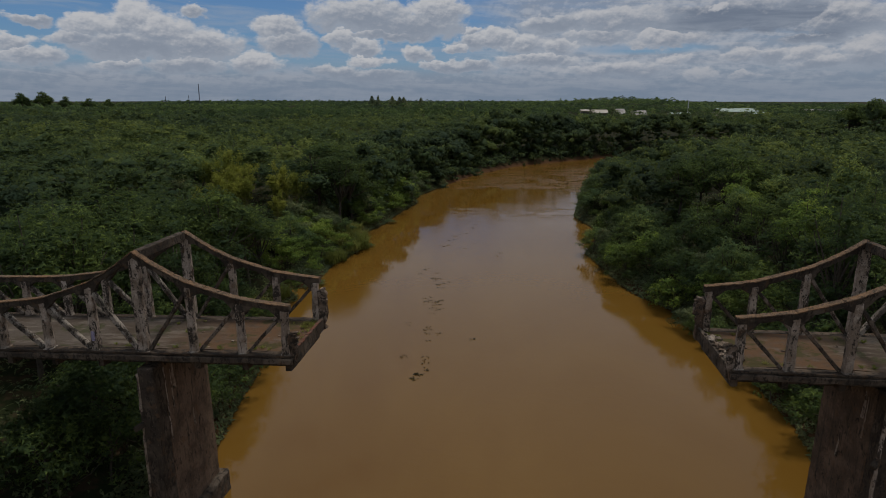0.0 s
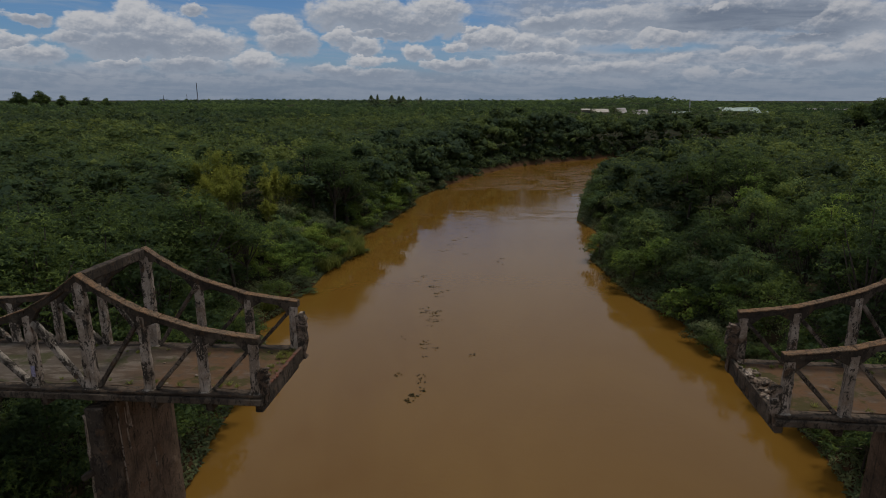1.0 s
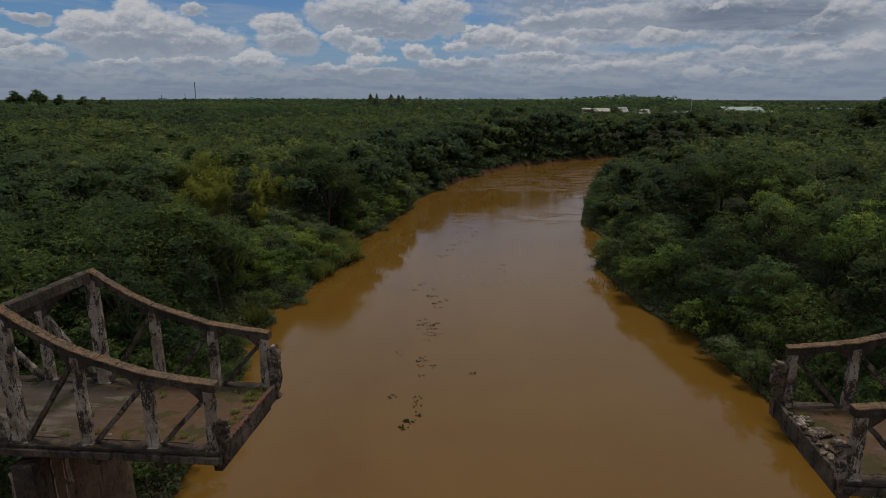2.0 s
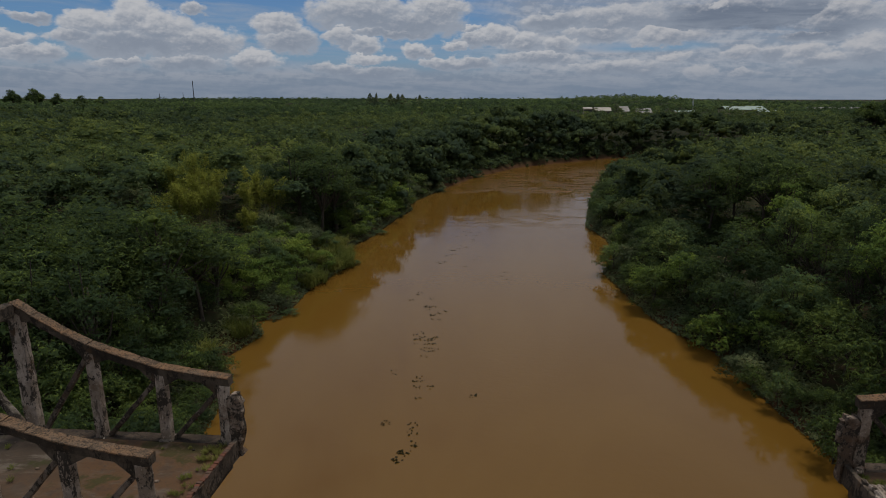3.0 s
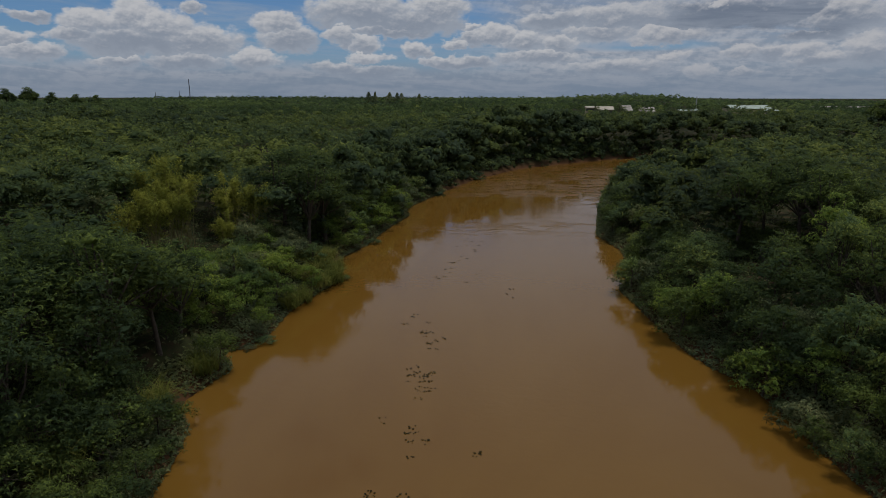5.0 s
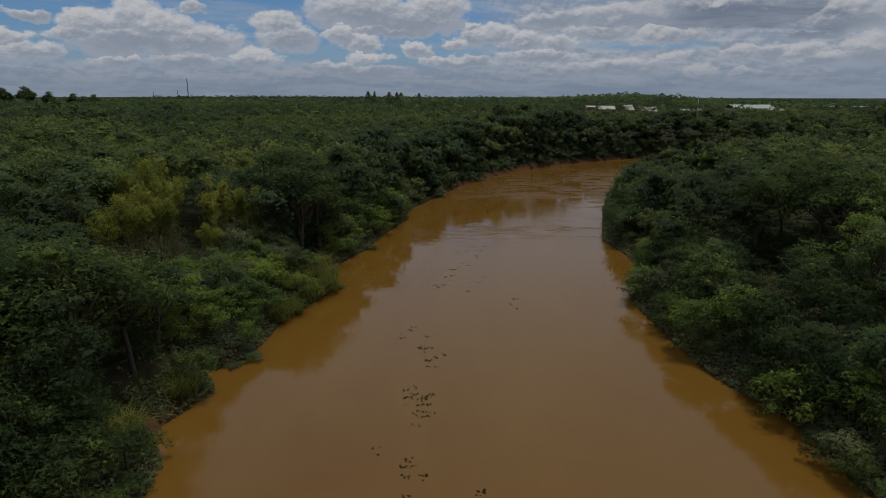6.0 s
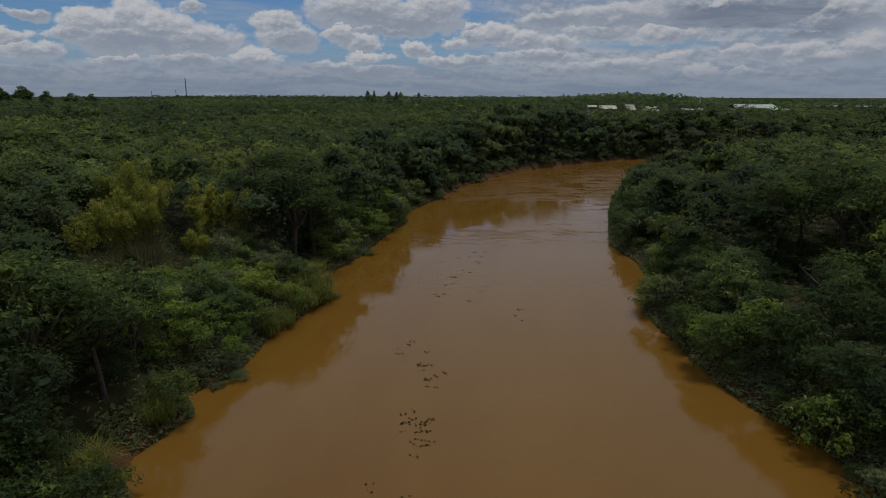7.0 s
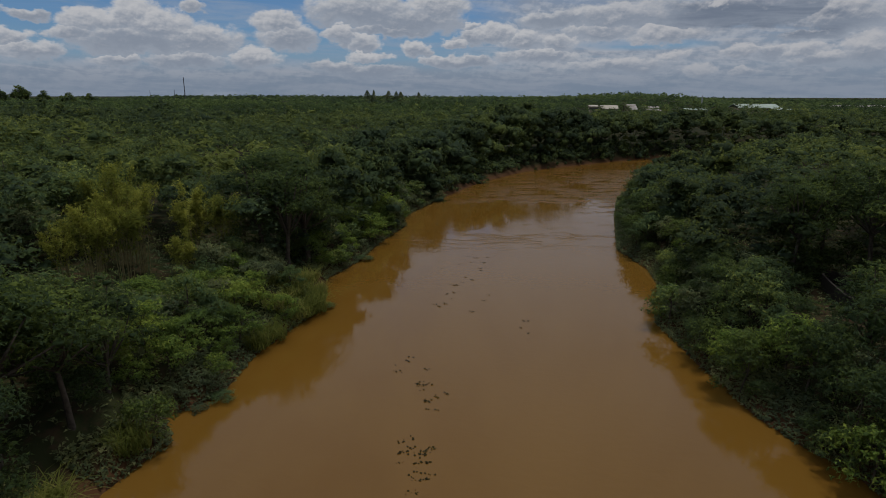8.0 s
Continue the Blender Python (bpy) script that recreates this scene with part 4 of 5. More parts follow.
OVERHANG = [tree_proto(180 + i, 4.3, 10.6 + 0.5 * i, 1.6, 48, 2900, 0.24, LEAF_DEEP_SHADED, "tree", 0.2) for i in range(2)]
SHELTER = [tree_proto(186 + i, 4.2, 11.0, 4.4, 40, 2300, 0.26, LEAF_DEEP_SHADED, "tree", 0.2) for i in range(2)]
HOLLOW = [tree_proto(190 + i, 3.7, 11.0, 2.6, 40, 2500, 0.24, LEAF_DEEP_SHADED, "tree", 0.22) for i in range(2)]
BUSH = [tree_proto(230 + i, 1.9 + 0.2 * (i % 2), 2.9 + 0.4 * (i % 3), 0.2, 14, 420, 0.30, LEAF if i % 2 else LEAF_DULL, "shrub", 0.05) for i in range(4)]


def bamboo_proto(seed):
    """A clump of canes that arch outwards under feathery tufts."""
    rng = np.random.default_rng(seed)
    lines, at, out = [], [], []
    for k in range(13):
        a, r = rng.uniform(0, 2 * math.pi), rng.uniform(0.1, 0.9)
        d = np.array([math.cos(a), math.sin(a), 0.0])
        tall, reach = rng.uniform(7.2, 11.2), rng.uniform(0.5, 2.4)
        curve = [d * (r + reach * f ** 2.4) + np.array([0, 0, tall * f * (1 - 0.12 * f * f) - 0.3 * (f == 0)]) for f in (0.0, 0.3, 0.55, 0.75, 0.9, 1.0)]
        lines.append([(tuple(p), 0.05 * (1.15 - f)) for p, f in zip(curve, (0.0, 0.3, 0.55, 0.75, 0.9, 1.0))])
        for q, n, w in ((curve[3], 44, 0.62), (curve[4], 64, 0.66), (curve[5], 46, 0.5), (curve[2], 14, 0.6)):
            p = q + rng.normal(scale=w * 0.62, size=(n, 3)) * np.array([1, 1, 0.7])
            at.append(p)
            out.append(rng.normal(scale=0.6, size=(n, 3)) + np.array([0, 0, 0.8]))
    at, out = np.concatenate(at), np.concatenate(out)
    v, f = leaf_arrays(at, out, rng.uniform(0.2, 0.42, len(at)), rng, 0.34, 3)
    canes = []
    for line in lines:
        tv, tf = tubes([line], 5)
        wood = bpy.data.meshes.new("cane")
        wood.from_pydata([tuple(p) for p in tv], [], tf)
        wood.materials.append(CANE)
        canes.append(wood)
    soft = (at - np.array([0, 0, 5.0])) * np.array([0.3, 0.3, 0.2]) + np.array([0, 0, 0.4]) + rng.normal(scale=0.3, size=at.shape)
    return array_mesh("crown", v, f, LEAF_YELLOW, np.repeat(soft, 9, axis=0)), canes, "bamboo"


GOLD = [bamboo_proto(300 + i) for i in range(3)]


def reed_proto(seed):
    rng = np.random.default_rng(seed)
    verts, faces = [], []
    for k in range(190):
        a, r = rng.uniform(0, 2 * math.pi), 0.9 * math.sqrt(rng.uniform(0, 1))
        p = np.array([r * math.cos(a), r * math.sin(a), -0.2])
        bend = rng.uniform(0, 2 * math.pi)
        d = np.array([math.cos(bend), math.sin(bend), 0])
        s = np.array([-d[1], d[0], 0]) * 0.035
        h, o = rng.uniform(1.0, 2.0), rng.uniform(0.5, 1.6)
        b = len(verts)
        for f in (0.0, 0.5, 0.85):
            c = p + d * o * f * f + np.array([0, 0, h * f * (1 - 0.25 * f)])
            verts += [c - s * (1.1 - f), c + s * (1.1 - f)]
        verts.append(p + d * o * 1.25 + np.array([0, 0, h * 0.55]))
        faces += [(b, b + 1, b + 3), (b, b + 3, b + 2), (b + 2, b + 3, b + 5), (b + 2, b + 5, b + 4), (b + 4, b + 5, b + 6)]
    return array_mesh("blades", verts, faces, REED), None, "grass_clump"


REEDS = [reed_proto(400 + i) for i in range(3)]


def in_view(x, y, margin=8.0):
    """Whether a place lies in the valley that the flight looks over."""
    return y > 24 and -0.92 * y - 6 - margin < x < 0.58 * y + 5 + margin


def blocked(x, y):
    """Ground that the bridge stands over."""
    return 20.5 < y < 33.0 and abs(x) > 8


def shrub_belt(x, y):
    """How far from the water the low growth reaches before the tall trees begin."""
    if x < 0:
        return float(np.interp(y, [24, 44, 48, 60, 64, 90, 94, 150], [7.5, 7.0, 5.2, 5.2, 9.5, 9.5, 5.0, 4.0]))
    return float(np.interp(y, [24, 56, 62, 95, 100, 150], [4.5, 4.5, 8.5, 8.0, 3.5, 3.5]))


def single_tree(x, y, d):
    """Trees near the water stand alone; those deeper in belong to the closed wood."""
    return (d < 20) & (y < 90) & (y > 20)


def tall_from(x, y):
    """How far from the water the tall trees begin; at places they stand over the shrubs."""
    if x < 0 and (45 < y < 61 or y > 93):
        return 2.6
    return shrub_belt(x, y) + 0.6


def in_grove(x, y):
    """The bamboo stand above the open bank."""
    return (x > -46.5) & (x < -30) & (y > 79) & (y < 93)


def hut_glade(x, y):
    """A clearing kept round the hull so that the camera sees it."""
    return 22.0 < x < 30.5 and 77 < y < 93


def wood_patch():
    rng = np.random.default_rng(7)
    # single trees up to the bend
    step = 4.1
    for gy in np.arange(26, 114, step):
        for gx in np.arange(-100, 84, step):
            x, y = gx + rng.uniform(-1.4, 1.4), gy + rng.uniform(-1.4, 1.4)
            d = float(from_water(x, y))
            if d < tall_from(x, y) or not in_view(x, y, 2.0) or blocked(x, y) or not (single_tree(x, y, d) or in_grove(x, y)):
                continue
            z = float(ground_height(x, y))
            k = rng.uniform(0.82, 1.16)
            if in_grove(x, y):
                if rng.random() < 0.85 and x > -46:
                    k = rng.uniform(0.58, 1.14)
                    plant(GOLD[int(rng.integers(3))], x, y, z, rng.uniform(0, 360), (k * 0.8, k), "feathery yellow-green bamboo clump with bare canes", "bamboo", "bamboo on the bank")
                continue
            if hut_glade(x, y) or (46 < y < 62 and -33 < x < 0):
                continue
            if 59 < y < 80 and -48 < x < -20:
                if y > 69:
                    if y > 76 and x < -33:
                        k *= 0.62
                    low = BUSH_BRIGHT if rng.random() < 0.5 else BUSH_FINE
                    plant(low[int(rng.integers(len(low)))], x, y, z - 0.1, rng.uniform(0, 360), (k * 1.35, k * 1.1), "leafy green shrub on the river bank", "shrub", "shrubs on the river banks")
                    continue
                k *= 0.52
            if x > 0 and 56 < y and rng.random() < 0.12:
                plant(TALL_BRIGHT[int(rng.integers(3))], x, y, z, rng.uniform(0, 360), (k, k * 1.1), "slender green tree standing out from the shaded wood", "tree", "trees of the riverside wood")
                continue
            fine = y < 78 and d < 17
            # near and right-bank trees take the leaf colour that holds the shade
            protos = TALL_SHADED if y < (66 if x < 0 else 76) or (x > 0 and rng.random() < 0.75) else TALL_FINE if fine else TALL
            plant(protos[int(rng.integers(len(protos)))], x, y, z, rng.uniform(0, 360), (k * 1.05, k * rng.uniform(0.9, 1.1)), "dense green broadleaf tree in the riverside wood", "tree", "trees of the riverside wood")
    # low growth on both banks
    step = 2.15
    for gy in np.arange(24, 150, step):
        for side in (-1, 1):
            belt = shrub_belt(side, gy)
            edge = float(left_edge(gy) if side < 0 else right_edge(gy))
            for off in np.arange(0.35, belt + 0.6, step):
                x, y = edge + side * (off + rng.uniform(-0.3, 0.6)), gy + rng.uniform(-0.8, 0.8)
                if side > 0 and y > 100:
                    x += 1.0
                d = float(from_water(x, y))
                if side > 0 and 40 < y < 66:
                    x -= 0.9
                if d < -0.15:
                    continue
                if blocked(x, y) and d < 2.5:
                    continue
                z = max(0.0, float(ground_height(x, y)))
                reedy = side < 0 and d < 4.8 and rng.random() < (0.68 if 74 < y < 93 else 0.12 if 45 < y < 54.5 else 0.12 if 59 < y < 63 else 0.0)
                if reedy:
                    plant(REEDS[int(rng.integers(3))], x + 0.5, y, z, rng.uniform(0, 360), (rng.uniform(1.1, 1.6), rng.uniform(0.95, 1.5)), "pale green tall grass hanging over the water's edge", "grass", "grass on the river bank")
                    if d < 2.8:
                        continue
                if side < 0 and d < 5.5 and (92.5 < y < 98 or 54.8 < y < 61.2 or 63.4 < y < 66.6):
                    continue
                if hut_glade(x, y):
                    continue
                if side > 0 and rng.random() < 0.12:
                    continue
                k = rng.uniform(0.45, 1.3 if side > 0 else 1.18) + (0.055 if side > 0 or y < 60 else 0.025) * d
                # shrubs near the bridge carry their shade in the leaf colour
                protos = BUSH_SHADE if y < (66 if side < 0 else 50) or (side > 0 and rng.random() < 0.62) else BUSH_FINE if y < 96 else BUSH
                if rng.random() < (0.55 if side < 0 and 66 < y < 92 else 0.45 if side < 0 and y > 92 else 0.06 if y > 56 else 0.0):
                    protos = BUSH_BRIGHT
                plant(protos[int(rng.integers(len(protos)))], x, y, z - 0.1, rng.uniform(0, 360), (k, k * rng.uniform(0.85, 1.2)), "leafy green shrub on the river bank", "shrub", "shrubs on the river banks")


wood_patch()
# wide crowns over the bank, its shade put into their leaf colour
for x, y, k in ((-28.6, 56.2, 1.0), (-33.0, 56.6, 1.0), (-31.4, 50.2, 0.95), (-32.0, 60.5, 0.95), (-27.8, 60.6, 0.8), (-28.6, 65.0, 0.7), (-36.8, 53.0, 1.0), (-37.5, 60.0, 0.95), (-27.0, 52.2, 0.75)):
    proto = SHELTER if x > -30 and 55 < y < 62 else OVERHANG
    plant(proto[int(y) % 2], x, y, float(ground_height(x, y)), y * 47, (k * 1.1, k * 0.95), "wide tree hanging over the bank, leaves darkened for its shade", "tree", "trees of the riverside wood")
# trees beside and behind the bamboo stand
for x, y, k in ((-48.6, 84.0, 0.8), (-52.5, 87.5, 0.9), (-49.0, 90.0, 0.95), (-56.5, 91.0, 1.0), (-55.5, 85.0, 0.85), (-60.5, 93.5, 1.0), (-53.0, 94.5, 1.0), (-58.5, 98.0, 1.0), (-64.5, 98.5, 1.0), (-62.0, 103.5, 1.0)):
    plant(TALL[int(-x) % 6], x, y, float(ground_height(x, y)), y * 29, (k * 1.1, k), "dense green broadleaf tree beside the bamboo stand", "tree", "trees of the riverside wood")
# trees added to keep the sun off the hull
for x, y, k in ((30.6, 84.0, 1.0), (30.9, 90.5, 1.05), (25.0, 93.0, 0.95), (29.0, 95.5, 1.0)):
    plant(SHELTER[int(y) % 2], x, y, float(ground_height(x, y)), y * 47, (k, k), "wide tree added to shade the hull, leaves darkened for shade", "tree", "trees of the riverside wood")
# shrubs in shade-darkened leaves, added over the bright ground round the hull
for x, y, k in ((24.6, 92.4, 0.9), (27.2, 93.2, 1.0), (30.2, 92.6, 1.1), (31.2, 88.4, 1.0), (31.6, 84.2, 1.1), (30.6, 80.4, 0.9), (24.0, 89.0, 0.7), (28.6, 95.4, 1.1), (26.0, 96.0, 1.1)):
    plant(BUSH_SHADE[int(x) % 4], x, y, float(ground_height(x, y)) - 0.1, y * 53, (k * 1.2, k), "leafy shrub beside the hull, colour darkened for shade", "shrub", "shrubs on the river banks")
# old dark trees that lean over a hollow in the bank
for x, y, k in ((-26.6, 99.6, 1.1), (-27.4, 94.8, 1.0), (-31.5, 97.5, 1.1), (-30.5, 102.5, 1.1)):
    plant(HOLLOW[int(y) % 2], x, y, float(ground_height(x, y)), y * 31, (k * 1.15, k), "large dark green tree overhanging a hollow in the bank", "tree", "trees of the riverside wood")
# low mats of weed that grow out over the water
for x, y, k, flat in ((-22.9, 68.9, 0.6, 0.24), (-23.9, 67.4, 0.4, 0.25), (-21.3, 88.5, 0.6, 0.3), (-21.6, 107, 0.7, 0.3)):
    plant(BUSH_FINE[int(abs(x)) % 5], x, y, 0.0, x * 40, (k, k * flat), "flat mat of green weed spreading over the water's edge", "water weed", "weed mats at the banks")


def undergrowth():
    """Weeds and creepers over the soil of the banks and under the trees."""
    rng = np.random.default_rng(17)
    n = 84000
    x, y = rng.uniform(-90, 75, n), rng.uniform(20, 135, n)
    d = from_water(x, y)
    keep = (d > 0.15) & (d < 26) & (x > -0.93 * y - 10) & (x < 0.7 * y + 12) & ~((x > -44) & (x < -34) & (y > 76) & (y < 86) & (rng.random(n) < 0.5)) & ~((x > -29) & (x < 0) & (((y > 92) & (y < 98))))
    x, y, d = x[keep], y[keep], d[keep]
    at = np.stack([x, y, ground_height(x, y) + rng.uniform(0.05, 0.8, len(x))], 1)
    out = rng.normal(scale=0.5, size=at.shape) + np.array([0, 0, 1.0])
    # a denser fringe along the water
    m = 52000
    fy, fd = rng.uniform(22, 160, m), rng.uniform(-0.5, 2.4, m)
    right = rng.random(m) < 0.5
    right |= ((fy > 92) & (fy < 97.5)) | ((fy > 55.5) & (fy < 58.2))
    fx = np.where(right, right_edge(fy) + fd, left_edge(fy) - fd)
    rim = np.stack([fx, fy, np.maximum(ground_height(fx, fy), 0.0) + rng.uniform(0.0, 0.55, m)], 1)
    at, out = np.concatenate([at, rim]), np.concatenate([out, rng.normal(scale=0.5, size=rim.shape) + np.array([0, 0, 1.0])])
    v, f = leaf_arrays(at, out, rng.uniform(0.14, 0.36, len(at)), rng, 0.6)
    tagged(new("undergrowth", array_mesh("undergrowth", v, f, LEAF_DULL)), "low green weeds and creepers covering the banks", "undergrowth", kind="stuff")


undergrowth()


def canopy(name, label, reach, step, cards, lobes, size, radius, tall, form, seed, belt=(2.0, 9999.0), mat=CANOPY, level=0.25, side=0, core=0.52, zone=None):
    """A joined stretch of wood: crowns of several leafy lobes on a jittered grid."""
    rng = np.random.default_rng(seed)
    lo, hi = reach
    gx, gy = np.meshgrid(np.arange(-0.95 * max(hi, 60) - 20, 0.78 * max(hi, 60) + 20, step), np.arange(min(lo, 26), hi, step))
    gx, gy = gx.ravel(), gy.ravel()
    gx, gy = gx + rng.uniform(-0.36, 0.36, gx.shape) * step, gy + rng.uniform(-0.36, 0.36, gy.shape) * step
    d = from_water(gx, gy)
    ahead = np.maximum(gy, 45.0)
    keep = (gy > lo) & (gy < hi) & (gx > -0.92 * ahead - 10) & (gx < 0.60 * ahead + 10) & (d > belt[0]) & (d < belt[1]) & ~single_tree(gx, gy, d) & ~in_grove(gx, gy)
    # where the stand darkened for cloud shade grows
    old = (gx < -96 - 0.25 * (gy - 195)) & (gy > 186 + 5 * np.sin(gx / 13.0)) & (gy < 292 + 7 * np.sin(gx / 19.0))
    keep &= old if zone else ~old
    if abs(side) == 1:
        keep &= gx * side > 0
    elif side:
        # 2: beyond the right bank, -2: beyond the left bank
        keep &= (gx > right_edge(gy)) if side > 0 else (gx < left_edge(gy))
    # the wood on the inner side of the bend stands back from the water
    keep &= (gx < right_edge(gy)) | (gy < 100) | (gy > 300) | (d > belt[0] + 2.4)
    keep &= ~((gy > 20) & (gy < 33) & (np.abs(gx) < 36))
    for bx0, bx1, by0, by1 in ((40, 112, 470, 525), (118, 200, 480, 530)):
        keep &= ~((gx > bx0) & (gx < bx1) & (gy > by0) & (gy < by1))
    gx, gy, d = gx[keep], gy[keep], d[keep]
    n = len(gx)
    gz = ground_height(gx, gy)
    wave = np.sin(gx * 0.043 + 1.3) * np.cos(gy * 0.031 + 0.4) + 0.6 * np.sin(gx * 0.017 - gy * 0.021)
    # planted stands of different age, each ending in a sharp edge
    stand = np.sin(gy / 17.0 + 1.1 * np.sin(gx / 61.0) + 0.9 * np.sin(gx / 23.0 + 2.0)) + 0.7 * np.sin(gy / 37.0 - gx / 90.0 + 0.6)
    stand = np.tanh(4.0 * stand) * smooth(105, 150, gy) * 0.12
    odd = np.where(gy < 320, rng.uniform(1.12, 1.32, n), 1.05)
    h = tall * np.where(rng.random(n) < 0.07, odd, rng.uniform(0.74, 1.1, n) if lo < 320 else rng.uniform(0.86, 1.06, n)) * (1 + 0.13 * wave + stand) * np.where(d < 3.5, 0.9, 1.0)
    h = np.where((gy > 58) & (gy < 80) & (gx < 0) & (gx > -52), h * 0.55, h)
    h = np.where((gx > right_edge(gy)) & (gy > 118) & (gy < 300) & (d < 18), h * 0.62, h)
    h = np.where((gy > 330) & (gy < 505) & (gx > 0.08 * gy) & (gx < 0.42 * gy), h * 0.74, h)
    r = radius * rng.uniform(0.68, 1.3, n)
    # by the water some lobes hang down to the bank
    drop = np.where(d < 16, 0.74, 0.22 if radius < 4 else 0.1) * h
    a = rng.uniform(0, 2 * math.pi, (n, lobes))
    away = np.sqrt((np.arange(lobes) + rng.uniform(0.2, 0.8, (n, lobes))) / lobes) * 0.66
    centre = np.stack([away * np.cos(a), away * np.sin(a), 0.35 - 0.95 * away * away + rng.uniform(-0.22, 0.15, (n, lobes))], -1) * r[:, None, None]
    hang = lobes // 3
    centre[:, lobes - hang:, 2] -= drop[:, None] * rng.uniform(0.2, 1.15, (n, hang))
    centre[:, lobes - hang:, :2] *= 1.15
    lobe_r = r[:, None] * rng.uniform(0.36, 0.52, (n, lobes))
    pick = np.arange(cards) % lobes
    way = rng.normal(size=(n, cards, 3))
    way[:, :, 2] = way[:, :, 2] * 0.85 + 0.3
    way /= np.linalg.norm(way, axis=2, keepdims=True)
    at = centre[:, pick] + way * lobe_r[:, pick, None] * rng.uniform(0.6, 1.28, (n, cards, 1)) * np.array([1.05, 1.05, 0.68])
    soft = way * 0.5 + at / r[:, None, None] * 0.6 + np.array([0, 0, level]) + rng.normal(scale=0.28, size=way.shape)
    root = np.stack([gx, gy, gz + h - r * 0.75], 1)
    at += root[:, None]
    out = way + np.array([0, 0, 0.4]) + rng.normal(scale=0.45, size=way.shape)
    sprays = (*leaf_arrays(at.reshape(-1, 3), out.reshape(-1, 3), size * rng.uniform(0.65, 1.3, n * cards), rng, 0.7), np.repeat(soft.reshape(-1, 3), 6, axis=0))
    hearts = heart_arrays((centre + root[:, None]).reshape(-1, 3), lobe_r.reshape(-1) * core, 0.8, rng, form, 0.36)
    v, f, w = joined(sprays, hearts)
    tagged(new(name, array_mesh(name, v, f, mat, w + np.array([0, 0, level]))), label, "forest", kind="stuff")


canopy("inner_wood", "closed green broadleaf wood behind the riverside trees", (28, 116), 4.2, 330, 14, 0.34, 3.1, 9.8, CAPLET, 20, level=0.4, side=-1)
canopy("shaded_wood", "closed broadleaf wood above the steep bank, green darkened for shade", (28, 116), 4.2, 330, 14, 0.34, 3.1, 9.8, CAPLET, 25, mat=CANOPY_SHADED, level=0.4, side=1)
canopy("near_wood", "green broadleaf wood on both banks before the bridge", (-60, 22), 4.8, 60, 7, 0.75, 3.3, 9.0, CAPLET, 19)
canopy("forest", "dense green broadleaf wood beyond the river bend", (112, 330), 4.7, 38, 6, 0.58, 3.0, 9.8, CAPLET, 21, (14.0, 9999.0), level=0.4)
# part of this stand's darkness is cloud shade put into the leaf colour
canopy("old_wood", "stand of taller trees amid the wood, dark tone partly cloud shade", (180, 306), 5.4, 50, 8, 0.66, 3.9, 11.6, CAPLET, 29, (14.0, 9999.0), mat=CANOPY_DARK, level=0.35, zone=True)
canopy("bend_wood", "leafy green trees hanging over the bank before the bend", (112, 156), 4.0, 260, 10, 0.50, 3.6, 10.4, NUB, 27, (1.4, 15.0), level=0.35, core=0.5)
canopy("far_bank_wood", "tall overgrown trees walling the far bank", (152, 310), 4.6, 250, 16, 0.62, 4.3, 10.4, NUB, 26, (1.6, 20.0), mat=CANOPY_DARK, core=0.55, side=-2)
canopy("inner_bend_wood", "trees on the inner bank of the bend in shade-darkened green", (152, 310), 4.6, 130, 10, 0.6, 4.2, 9.4, NUB, 28, (1.6, 20.0), mat=CANOPY_SHADED, core=0.5, side=2)
canopy("far_bank_shrubs", "low green growth hanging over the far bank", (148, 304), 2.9, 60, 5, 0.55, 2.2, 3.2, NUB, 24, (0.2, 7.5), mat=CANOPY_DARK, core=0.5)
canopy("far_forest", "far green wooded plain behind the river bend", (326, 560), 6.6, 17, 3, 1.0, 3.9, 10.2, CAPLET, 22, mat=CANOPY_FAR, level=0.5, core=0.62)
canopy("horizon_forest", "far green wood on the horizon", (552, 1180), 12.6, 11, 3, 1.2, 6.2, 10.4, CAPLET, 23, mat=CANOPY_FAR, level=0.7, core=0.8)


# ---- old hull on the right bank ----
def old_hull():
    """A long open hull hauled up under the trees: two sides, ends and rim boards."""
    ob = thing("boat_hull", "dark derelict wooden boat hull, rim darkened for shade, lying under trees", "boat", "", (27.2, 87.2, float(ground_height(27.2, 87.2))))
    ob.matrix_basis = ob.matrix_basis @ pose(0, 0, 0, 0, 0, -10)
    half, wide, tall = 4.6, 1.1, 1.2
    stations = [(-1.0, 0.55), (-0.72, 0.9), (0.0, 1.0), (0.72, 0.9), (1.0, 0.45)]
    for s in (-1, 1):
        for (f0, w0), (f1, w1) in zip(stations, stations[1:]):
            part("side_plank", bar((s * wide * w0 * 0.9, f0 * half, tall * 0.5), (s * wide * w1 * 0.9, f1 * half, tall * 0.5), 0.14, tall, bevel=0.02), HULL_DARK, ob)
            part("rim_board", bar((s * wide * w0 * 0.92, f0 * half, tall + 0.06), (s * wide * w1 * 0.92, f1 * half, tall + 0.06), 0.18, 0.08, bevel=0.02), RIM, ob)
    for f, w in (stations[0], stations[-1]):
        part("end_plank", box(-wide * w * 0.95, wide * w * 0.95, f * half - 0.07, f * half + 0.07, 0.0, tall + 0.1, 0.02), HULL_DARK, ob)
    part("bottom", box(-wide * 0.85, wide * 0.85, -half * 0.95, half * 0.95, -0.15, 0.12, 0.02), HULL_DARK, ob)


old_hull()


